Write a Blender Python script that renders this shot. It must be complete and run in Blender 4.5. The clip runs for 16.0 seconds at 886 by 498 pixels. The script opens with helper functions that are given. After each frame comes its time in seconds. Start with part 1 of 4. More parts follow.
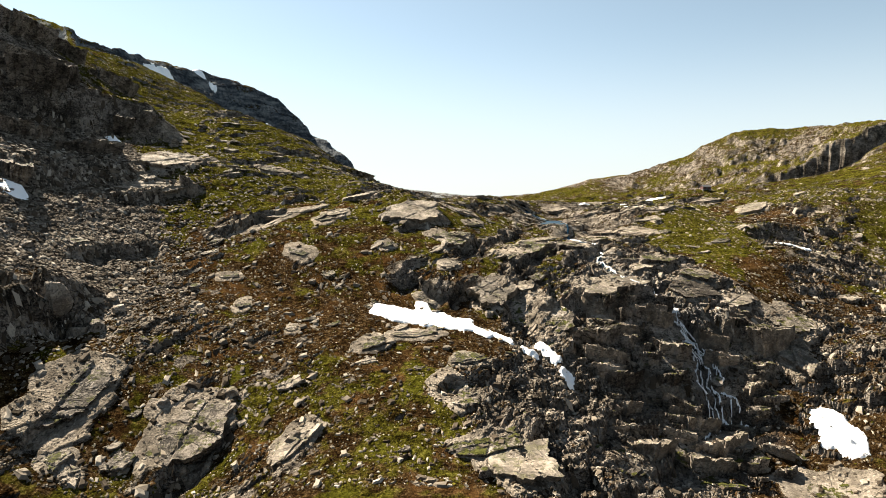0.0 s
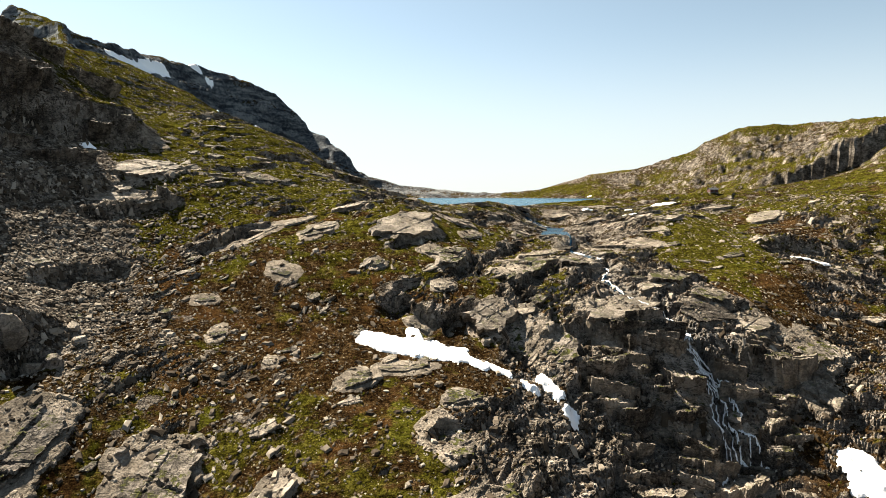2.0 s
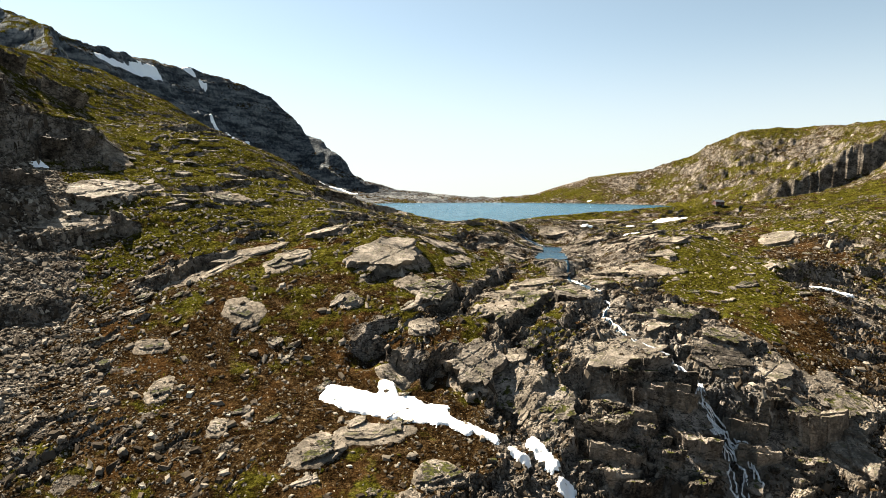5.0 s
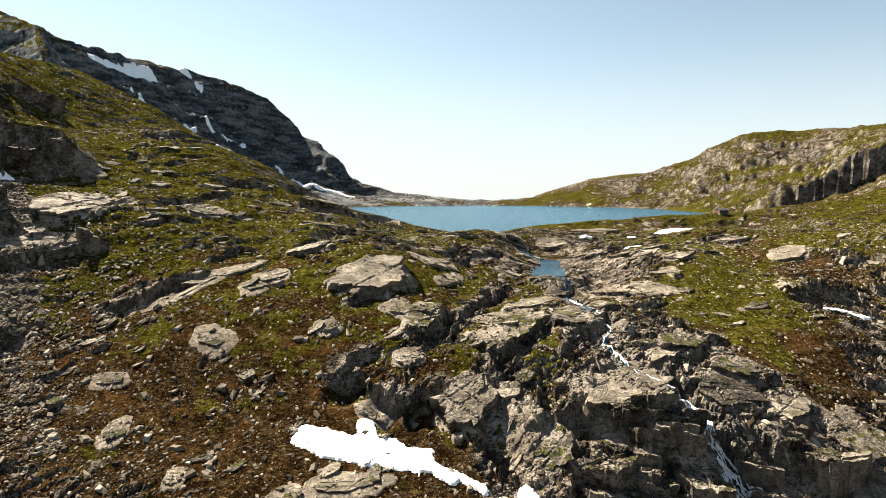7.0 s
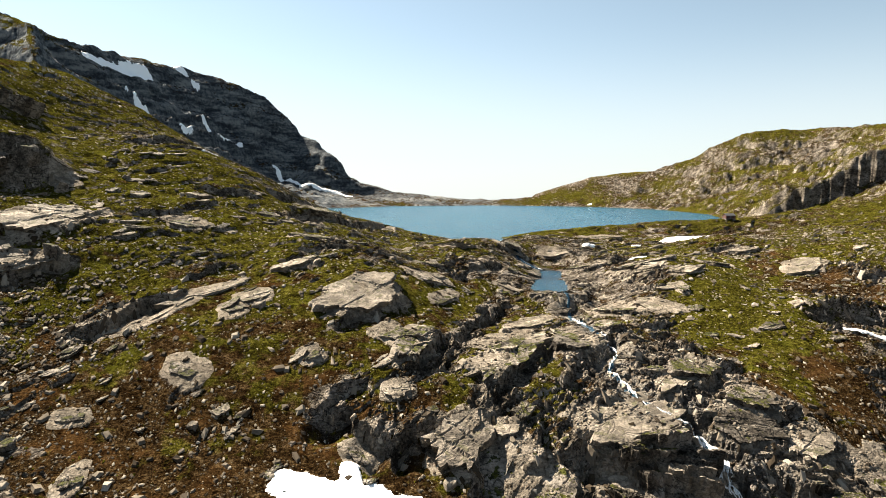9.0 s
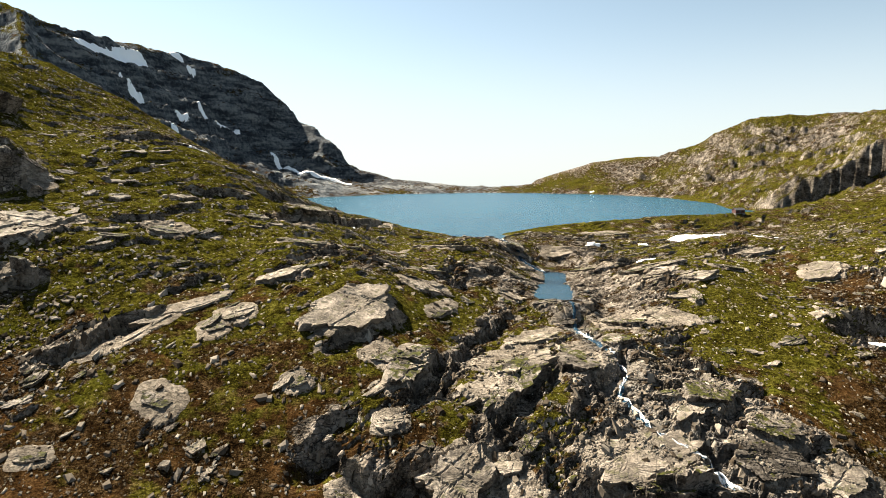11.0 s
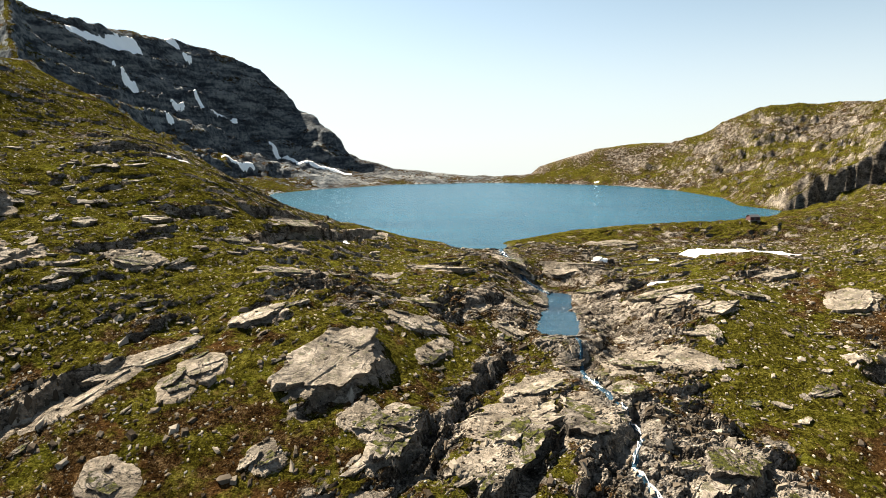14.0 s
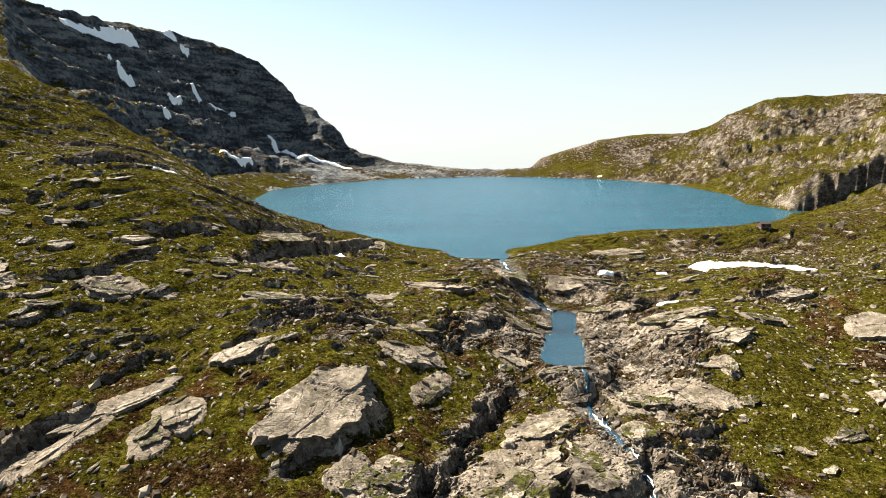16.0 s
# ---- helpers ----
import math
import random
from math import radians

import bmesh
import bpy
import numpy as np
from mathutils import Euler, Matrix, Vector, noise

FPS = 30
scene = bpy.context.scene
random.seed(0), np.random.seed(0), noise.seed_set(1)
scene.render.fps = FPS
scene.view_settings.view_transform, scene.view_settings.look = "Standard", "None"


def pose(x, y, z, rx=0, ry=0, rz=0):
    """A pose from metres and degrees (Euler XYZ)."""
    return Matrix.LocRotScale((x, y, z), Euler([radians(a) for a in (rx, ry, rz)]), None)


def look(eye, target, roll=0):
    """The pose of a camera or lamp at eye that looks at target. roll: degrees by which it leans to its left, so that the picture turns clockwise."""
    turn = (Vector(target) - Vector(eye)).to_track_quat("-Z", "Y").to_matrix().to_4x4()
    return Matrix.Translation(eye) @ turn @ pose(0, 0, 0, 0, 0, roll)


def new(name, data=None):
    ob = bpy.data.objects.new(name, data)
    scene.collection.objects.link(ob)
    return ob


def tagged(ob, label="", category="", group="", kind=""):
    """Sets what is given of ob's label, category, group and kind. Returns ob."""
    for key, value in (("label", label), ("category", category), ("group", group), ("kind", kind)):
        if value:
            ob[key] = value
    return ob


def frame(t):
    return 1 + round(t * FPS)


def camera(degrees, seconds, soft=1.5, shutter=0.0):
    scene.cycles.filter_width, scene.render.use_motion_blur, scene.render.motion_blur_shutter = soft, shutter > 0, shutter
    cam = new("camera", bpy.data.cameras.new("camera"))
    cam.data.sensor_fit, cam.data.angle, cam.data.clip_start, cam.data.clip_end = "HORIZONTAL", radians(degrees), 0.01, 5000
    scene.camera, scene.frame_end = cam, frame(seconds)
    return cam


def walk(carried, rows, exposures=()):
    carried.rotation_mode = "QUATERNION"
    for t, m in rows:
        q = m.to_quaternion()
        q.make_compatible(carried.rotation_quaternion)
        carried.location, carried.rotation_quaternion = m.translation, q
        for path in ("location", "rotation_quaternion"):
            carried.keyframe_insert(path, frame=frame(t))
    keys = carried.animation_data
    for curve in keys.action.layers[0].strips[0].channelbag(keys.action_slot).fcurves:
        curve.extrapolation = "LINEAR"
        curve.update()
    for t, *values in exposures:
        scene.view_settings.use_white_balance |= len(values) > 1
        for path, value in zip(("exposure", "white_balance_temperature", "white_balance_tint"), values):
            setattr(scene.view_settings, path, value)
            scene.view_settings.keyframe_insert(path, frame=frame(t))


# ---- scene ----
cam = camera(72.3, 16.0, soft=0.9)
PATH = [
    (0, (1.634, -1.145, -1.538), (1.552, 0.846, -1.702), 0.1),
    (0.5, (1.703, 1.372, -0.415), (1.622, 3.362, -0.593), 0.1),
    (1, (1.879, 4.014, 0.837), (1.797, 6.003, 0.652), 0.1),
    (1.5, (2.185, 6.516, 1.938), (2.102, 8.505, 1.753), 0.1),
    (2, (2.614, 9.199, 2.994), (2.53, 11.188, 2.809), 0.1),
    (2.5, (3.169, 11.626, 4.025), (3.084, 13.616, 3.841), 0.1),
    (3, (3.621, 14.306, 5.027), (3.536, 16.296, 4.842), 0.1),
    (3.5, (4.084, 16.693, 5.831), (3.999, 18.683, 5.647), 0.1),
    (4, (4.634, 19.211, 6.755), (4.549, 21.2, 6.571), 0.0),
    (6.5, (7.091, 30.869, 10.686), (7.007, 32.859, 10.505), 0.1),
    (7, (7.502, 33.213, 11.519), (7.418, 35.203, 11.338), 0.1),
    (7.5, (7.713, 35.405, 12.185), (7.63, 37.395, 12.004), 0.1),
    (8, (8.002, 37.628, 12.942), (7.919, 39.618, 12.76), 0.1),
    (8.5, (8.129, 39.648, 13.76), (8.046, 41.638, 13.574), 0.1),
    (9, (8.297, 41.94, 14.694), (8.213, 43.929, 14.504), 0.1),
    (11.5, (8.804, 53.2, 20.07), (8.716, 55.182, 19.815), -0.1),
    (12, (9.042, 55.489, 21.406), (8.952, 57.47, 21.141), -0.1),
    (12.5, (9.182, 57.61, 22.666), (9.091, 59.589, 22.395), -0.1),
    (13, (9.406, 59.838, 24.175), (9.314, 61.816, 23.897), -0.0),
    (13.5, (9.591, 62.048, 25.552), (9.497, 64.025, 25.266), -0.1),
    (14, (9.784, 64.284, 27.081), (9.688, 66.259, 26.786), -0.1),
    (14.5, (9.876, 66.414, 28.457), (9.778, 68.388, 28.156), -0.1),
    (15, (10.067, 68.643, 29.965), (9.967, 70.616, 29.654), -0.2),
    (15.5, (10.096, 70.756, 31.424), (9.995, 72.727, 31.104), -0.2),
    (16, (10.216, 73.038, 32.899), (10.114, 75.008, 32.569), -0.2),
]
walk(cam, [(t, look(eye, target, roll)) for t, eye, target, roll in PATH], exposures=((0.0, 2.36, 7050, 10), (16.0, 2.36, 7050, 10)))

# ---- light ----
SUN_HIGH, SUN_LEFT = 43.0, 48.0       # degrees above the horizon; degrees to the left of straight ahead
world = bpy.data.worlds.new("sky")
scene.world = world
world.use_nodes = True
wn, wl = world.node_tree.nodes, world.node_tree.links
sky = wn.new("ShaderNodeTexSky")
sky.sky_type, sky.sun_disc = "NISHITA", False
sky.sun_elevation, sky.sun_rotation = radians(SUN_HIGH), radians(-SUN_LEFT)
sky.altitude, sky.air_density, sky.dust_density, sky.ozone_density = 1200.0, 1.0, 0.8, 1.6
haze = wn.new("ShaderNodeHueSaturation")
haze.inputs["Saturation"].default_value = 0.55
wl.new(sky.outputs[0], haze.inputs["Color"])
cool = wn.new("ShaderNodeMix")
cool.data_type, cool.blend_type = "RGBA", "MULTIPLY"
cool.inputs[0].default_value, cool.inputs[7].default_value = 1.0, (0.84, 1.03, 1.10, 1)
wl.new(haze.outputs[0], cool.inputs[6])
# haze: whiter the lower one looks, all round
way = wn.new("ShaderNodeSeparateXYZ")
wl.new(wn.new("ShaderNodeTexCoord").outputs["Generated"], way.inputs[0])
up_ = wn.new("ShaderNodeMapRange")
up_.interpolation_type = "SMOOTHERSTEP"
up_.inputs["From Min"].default_value, up_.inputs["From Max"].default_value = -0.06, 0.30
up_.inputs["To Min"].default_value, up_.inputs["To Max"].default_value = 0.85, 0.0
wl.new(way.outputs[2], up_.inputs[0])
veil = wn.new("ShaderNodeMix")
veil.data_type = "RGBA"
veil.inputs[7].default_value = (6.15, 6.7, 7.0, 1)
wl.new(up_.outputs[0], veil.inputs[0])
wl.new(cool.outputs[2], veil.inputs[6])
wl.new(veil.outputs[2], wn["Background"].inputs[0])
wn["Background"].inputs[1].default_value = 0.029
sun = new("sun", bpy.data.lights.new("sun", "SUN"))
sun.data.energy, sun.data.angle, sun.data.color = 5.0, radians(0.55), (1.0, 0.93, 0.81)
toward = Vector((-math.sin(radians(SUN_LEFT)) * math.cos(radians(SUN_HIGH)), math.cos(radians(SUN_LEFT)) * math.cos(radians(SUN_HIGH)), math.sin(radians(SUN_HIGH))))
sun.matrix_world = look((0, 0, 300), Vector((0, 0, 300)) - toward)
# ---- the lie of the land: numbers only ----
LAKE = -4.3                      # level of the lake
POOL = -9.6                     # level of the stream pool below it


def lattice(ix, iy, seed):
    """A repeatable random number from 0 to 1 for whole-numbered places."""
    n = (ix.astype(np.int64) * 374761393 + iy.astype(np.int64) * 668265263 + seed * 974634777) & 0xFFFFFFFF
    n = ((n ^ (n >> 13)) * 1274126177) & 0xFFFFFFFF
    n = ((n ^ (n >> 15)) * 2246822519) & 0xFFFFFFFF
    return ((n ^ (n >> 16)) & 0xFFFFFF) / float(0xFFFFFF)


def waves(x, y, seed=0):
    """Smooth noise, -1 to 1, with features one unit apart."""
    ix, iy = np.floor(x), np.floor(y)
    fx, fy = x - ix, y - iy
    u, v = fx * fx * fx * (fx * (fx * 6 - 15) + 10), fy * fy * fy * (fy * (fy * 6 - 15) + 10)
    out = 0.0
    for a, wa in ((0, 1 - u), (1, u)):
        for b, wb in ((0, 1 - v), (1, v)):
            turn = lattice(ix + a, iy + b, seed) * 6.2831853
            out = out + wa * wb * (np.cos(turn) * (fx - a) + np.sin(turn) * (fy - b))
    return out * 1.45


def rough(x, y, size, octaves, seed=0, keep=0.5):
    out, gain = 0.0, 1.0
    for n in range(octaves):
        out = out + gain * waves(x / size + 17.3 * n, y / size - 9.1 * n, seed + n)
        size, gain = size * 0.49, gain * keep
    return out


def cells(x, y, seed=0):
    """Stone-like cells: the distance to the nearest and to the second nearest centre, and a number of the nearest."""
    ix, iy = np.floor(x), np.floor(y)
    first, second, tag = np.full(np.shape(x), 9.0), np.full(np.shape(x), 9.0), np.zeros(np.shape(x))
    for a in (-1, 0, 1):
        for b in (-1, 0, 1):
            cx = ix + a + 0.5 + 0.8 * (lattice(ix + a, iy + b, seed) - 0.5)
            cy = iy + b + 0.5 + 0.8 * (lattice(ix + a, iy + b, seed + 1) - 0.5)
            d = np.hypot(cx - x, cy - y)
            near = d < first
            second = np.where(near, first, np.minimum(second, d))
            tag = np.where(near, lattice(ix + a, iy + b, seed + 2), tag)
            first = np.where(near, d, first)
    return first, second, tag


def shards(x, y, long, wide, heading, seed, lean):
    """Broken blocks, each with its own level and tilt: heights from about -0.5 to 0.5, and the distance from the joints."""
    c, s = math.cos(radians(heading)), math.sin(radians(heading))
    u, v = (x * c + y * s) / long, (y * c - x * s) / wide
    ix, iy = np.floor(u), np.floor(v)
    first, second = np.full(np.shape(x), 9.0), np.full(np.shape(x), 9.0)
    du, dv, tag, turn = (np.zeros(np.shape(x)) for _ in range(4))
    for a in (-1, 0, 1):
        for b in (-1, 0, 1):
            one, two = lattice(ix + a, iy + b, seed), lattice(ix + a, iy + b, seed + 1)
            px, py = u - (ix + a + 0.5 + 0.8 * (one - 0.5)), v - (iy + b + 0.5 + 0.8 * (two - 0.5))
            d = np.abs(px) + np.abs(py)
            near = d < first
            second = np.where(near, first, np.minimum(second, d))
            tag, turn = np.where(near, one, tag), np.where(near, two, turn)
            du, dv, first = np.where(near, px, du), np.where(near, py, dv), np.where(near, d, first)
    tag, turn = (tag * 7.13) % 1, (turn * 9.71) % 1
    return tag - 0.5 + lean * ((turn - 0.5) * du - (0.35 + 0.65 * tag) * dv), second - first


def smooth(a, b, v):
    v = np.clip((v - a) / (b - a), 0, 1)
    return v * v * (3 - 2 * v)


# Levels of the near slope, on lines across the valley, from the foot of the slope to the lake.
ACROSS = np.array((-160, -120, -90, -65, -40, -15, 10, 35, 60, 85, 115, 165.0))
ALONG = np.array((70, 100, 120, 140, 165, 195, 235, 290.0))
LEVELS = np.array((
    22.6, -0.8, -19.4, -34.2, -41.8, -38.1, -38.9, -46.7, -51.6, -51.9, -48.2, -41.2,
    31.7, 8.4, -10.4, -22, -27.2, -28.5, -31.8, -43.2, -46, -40, -35.6, -30.7,
    38.1, 14, -4.9, -16.6, -20.5, -22.6, -25.6, -28.7, -33.9, -30.8, -29.5, -23.9,
    45.3, 19.2, 2.8, -8.2, -9.9, -11.6, -14.1, -17.8, -19.8, -25.7, -24.5, -17.2,
    56.4, 24.1, 12.1, 5, -1.8, -1.6, -12.6, -12.8, -14, -12.9, -17.3, -9.7,
    65.5, 33.1, 19.7, 12.9, 6.2, 0.1, -4.8, -12.2, -4.3, -7, -0.2, -2.4,
    60.5, 35.1, 31.7, 22.4, 7.7, -2.2, -0.9, -4.3, -4.6, 0.6, 0.2, 7,
    64, 46.4, 27.1, 12.1, 4.8, -1.1, -5.5, -2.2, -3.6, -3.4, -2.8, 6,
)).reshape(8, 12)

# The lake's shore, and the crests round it: x, y, height.
SHORE = np.array((
    (21, 286), (48, 322), (75, 340), (101, 345), (143, 362), (172, 392), (200, 425), (188, 478), (209, 559), (210, 682), (181, 764),
    (151, 802), (96, 842), (25, 858), (-85, 806), (-150, 690), (-172, 610), (-150, 500), (-110, 400), (-62, 330), (-26, 293), (-8, 287)), float)
CREST = np.array((
    (-165, 290, 62), (-225, 385, 79), (-300, 480, 105), (-396, 605, 171), (-468, 640, 194), (-425, 690, 178), (-415, 740, 174), (-410, 815, 184), (-392, 900, 188), (-338, 925, 173),
    (-300, 945, 154), (-272, 955, 134), (-255, 955, 113), (-240, 955, 100), (-190, 905, 69), (-160, 900, 38), (-142, 900, 26), (-97, 905, 12), (-20, 910, 4),
    (20, 910, 1.5), (48, 905, 2), (101, 895, 7), (175, 890, 20), (240, 885, 36), (300, 870, 57), (340, 840, 80), (370, 825, 90), (430, 800, 90), (450, 700, 85),
    (410, 560, 72), (320, 450, 50), (250, 350, 27), (190, 290, 13.5)), float)


def reach(x, y, line, closed):
    """The distance to a line of places, and the height along it where it has one, evened out between its pieces."""
    best, level, share = np.full(np.shape(x), 1e9), np.zeros(np.shape(x)), np.zeros(np.shape(x))
    ends = np.roll(line, -1, 0) if closed else line[1:]
    for p, q in zip(line, ends):
        d = q[:2] - p[:2]
        k = np.clip(((x - p[0]) * d[0] + (y - p[1]) * d[1]) / (d @ d), 0, 1)
        far = np.hypot(x - p[0] - k * d[0], y - p[1] - k * d[1])
        if len(p) > 2:
            w = np.hypot(*d) / (far * far + 30.0) ** 2.5
            level, share = level + w * (p[2] + k * (q[2] - p[2])), share + w
        best = np.minimum(best, far)
    return best, level / np.maximum(share, 1e-30)


def afloat(x, y):
    """Whether a place lies inside the shore."""
    inside = np.zeros(np.shape(x), bool)
    for p, q in zip(SHORE, np.roll(SHORE, -1, 0)):
        if p[1] != q[1]:
            inside ^= ((p[1] > y) != (q[1] > y)) & (x < p[0] + (y - p[1]) / (q[1] - p[1]) * (q[0] - p[0]))
    return inside


def weights(v, marks):
    """Four cubic weights for each value between marks."""
    n = len(marks)
    at = np.clip(np.searchsorted(marks, v) - 1, 0, n - 2)
    f = np.clip((v - marks[at]) / (marks[at + 1] - marks[at]), -0.35, 1.35)
    f2, f3 = f * f, f * f * f
    return at, np.stack([-0.5 * f + f2 - 0.5 * f3, 1 - 2.5 * f2 + 1.5 * f3, 0.5 * f + 2 * f2 - 1.5 * f3, -0.5 * f2 + 0.5 * f3])


def slope_level(x, y):
    ax, wx = weights(x, ACROSS)
    ay, wy = weights(y, ALONG)
    out = 0.0
    for i in range(4):
        for j in range(4):
            out = out + wx[i] * wy[j] * LEVELS[np.clip(ay + j - 1, 0, 7), np.clip(ax + i - 1, 0, 11)]
    return out


def basin_level(x, y):
    to_shore, _ = reach(x, y, SHORE, True)
    to_crest, high = reach(x, y, CREST, False)
    to_crest = np.maximum(to_crest - 6.0, 0)
    inside = afloat(x, y)
    s = to_shore / (to_shore + to_crest + 1e-6)
    left = smooth(0, -120, x)
    rise = (high - LAKE) * (s ** 1.15 * (1 - left) + left * (0.38 * s + 0.62 * s ** 2.2))
    return np.where(inside, LAKE - 0.08 * np.minimum(to_shore, 60), LAKE + 0.2 + np.minimum(to_shore, 8) * 0.12 + rise)


def bank(x, y, x0, y0, x1, y1, half, soft):
    """1 along the line from (x0, y0) to (x1, y1), falling to 0 from half to half + soft metres beside it."""
    dx, dy = x1 - x0, y1 - y0
    k = np.clip(((x - x0) * dx + (y - y0) * dy) / (dx * dx + dy * dy), 0, 1)
    return 1 - smooth(half, half + soft, np.hypot(x - x0 - k * dx, y - y0 - k * dy))


def step(x, y, x0, y0, x1, y1, wide, before, behind, ragged=1.0, fade=6):
    """A rock step along a line: how far up (0 to 1) a place is, dying out at the ends and away from the line."""
    dx, dy = x1 - x0, y1 - y0
    size = np.hypot(dx, dy)
    k = ((x - x0) * dx + (y - y0) * dy) / size
    off = ((y - y0) * dx - (x - x0) * dy) / size + ragged * rough(x, y, 9, 3, 71)
    ends = smooth(-fade, fade, k) * (1 - smooth(size - fade, size + fade, k))
    return ends * (smooth(-wide, wide, off) * (1 - smooth(0.3 * behind, behind, off))), ends * smooth(-before, -wide, off) * (1 - smooth(-wide, wide, off))


# Rock ledges: the ground falls off on the right-hand side of each line, by so many metres, and rises again over so many.
LEDGES = (
    (((-58, 140), (-47, 154.5)), 2.4, 6), (((-15.5, 146), (-4.5, 161.5)), 1.8, 6), (((-1.6, 138), (2.2, 150.5)), 2.6, 5),
    (((2, 138), (6, 150), (8, 162), (16.5, 180)), 1.8, 5), (((12, 134), (21.5, 154)), 1.8, 5), (((28, 145), (37.5, 164)), 1.6, 5),
    (((-14.5, 130), (-8.5, 134.5)), 1.6, 5), (((-48, 159.5), (-41.5, 169)), 1.1, 5), (((-43, 207), (-40, 231), (-25, 279)), 2.4, 8), (((-96, 222), (-80, 245)), 1.8, 7), (((-70, 178), (-58, 196)), 1.3, 6), (((-52, 224), (-46, 246), (-38, 262)), 2.0, 6), (((-110, 250), (-92, 268)), 2.2, 8), (((-66, 240), (-56, 262)), 1.6, 6),
    (((-64, 205), (-54, 216)), 1.6, 6), (((-83, 141), (-69, 156)), 2.2, 6), (((-13, 129.5), (-3, 126.5), (4, 128)), 2.6, 8),
    (((12, 116), (9.5, 130)), 2.2, 6), (((26, 128), (34.5, 123.5), (41, 122)), 2.6, 6), (((33, 112.5), (45, 109.5), (53, 111)), 2.8, 7),
    (((53, 129), (63, 122.5)), 3.0, 8), (((-3, 92.5), (4.5, 100.5)), 1.6, 5), (((-59.5, 75), (-58.5, 83)), 2.0, 6),
    (((-40.5, 75), (-36, 84)), 2.2, 6), (((11, 78.5), (4, 88)), 2.0, 7), (((-82, 100), (-65, 102)), 2.8, 8), (((41, 216.5), (66, 226.5)), 0.9, 6),
    (((-30, 176), (-22, 190)), 1.0, 5), (((4, 186), (15, 205)), 1.3, 6), (((-78, 118), (-68, 130)), 1.6, 6), (((46, 143), (57, 152)), 1.2, 5),
)


def ledges(x, y):
    out = np.zeros(np.shape(x))
    for line, drop, back in LEDGES:
        px, py = [p[0] for p in line], [p[1] for p in line]
        here = (x > min(px) - back - 3) & (x < max(px) + back + 3) & (y > min(py) - back - 3) & (y < max(py) + back + 3)
        hx, hy = x[here], y[here]
        if not hx.size:
            continue
        wob, vary = 2.0 * rough(hx, hy, 6.5, 4, 73), 0.8 + 0.5 * rough(hx, hy, 6, 2, 75)
        low, high = np.zeros(hx.shape), np.zeros(hx.shape)
        for n, ((ax, ay), (bx, by)) in enumerate(zip(line, line[1:])):
            dx, dy = bx - ax, by - ay
            size = math.hypot(dx, dy)
            k = ((hx - ax) * dx + (hy - ay) * dy) / size
            off = ((hy - ay) * dx - (hx - ax) * dy) / size + wob
            ends = smooth(-0.5 if n else -2.0, 1.0 if n else 2.5, k) * (1 - smooth(size - 1.0, size + 2.0, k))
            low = np.minimum(low, -ends * smooth(0, 0.7, -off) * (1 - smooth(0.22 * back, back, -off)))
            high = np.maximum(high, ends * smooth(-0.5, 0.1, off) * (1 - smooth(0, back, off)))
        out[here] += vary * drop * (low + 0.3 * high * (low > -0.02))
    return out


STREAM = ((20, 285), (19.6, 267), (20.5, 248), (25, 233), (31, 227), (30, 205), (31.5, 187), (31, 174), (33, 168), (34.5, 162), (36.5, 155), (33, 147), (36, 138.5), (43, 134),
          (45.5, 129.5), (45, 126), (47.5, 123), (49, 119.5), (48, 113.5), (50, 108), (46, 102.5), (38, 95), (27, 86), (20, 60))


def far_relief(x, y, level, calm, away, dry):
    """Swells, layered ledges and gullies on the far mountain and hills."""
    right = smooth(120, 220, x)
    level = level + calm * dry * away * (4.0 * rough(x, y, 85, 5, 21) + (2.4 + 2.2 * right) * rough(x, y * 1.6, 24, 4, 31, 0.62) - 3.0 * right * (1 - np.abs(waves(x / 34, y / 50, 33))) ** 4)
    lift = np.clip(level, 0, 400)
    left = smooth(-60, -160, x)
    for tread, part_, size, seed in ((26.0, 1.0, 90, 41), (8.0, 0.75, 36, 45)):
        phase = (lift + 0.16 * x + 0.05 * y + 0.55 * tread * rough(x, y, size, 4, seed, 0.55)) / tread
        frac = phase - np.floor(phase)
        shelf = (smooth(0.55, 0.97, frac) - frac) * tread
        level = level + calm * away * dry * part_ * shelf * (0.95 * left + 0.24 * smooth(90, 200, x)) * smooth(4, 20, lift)
    gully = (1 - np.abs(waves(x / 30 + 0.5 * rough(x, y, 30, 2, 49), y / 75, 51))) ** 5
    return level - calm * away * dry * left * 5.0 * gully * smooth(8, 40, lift)


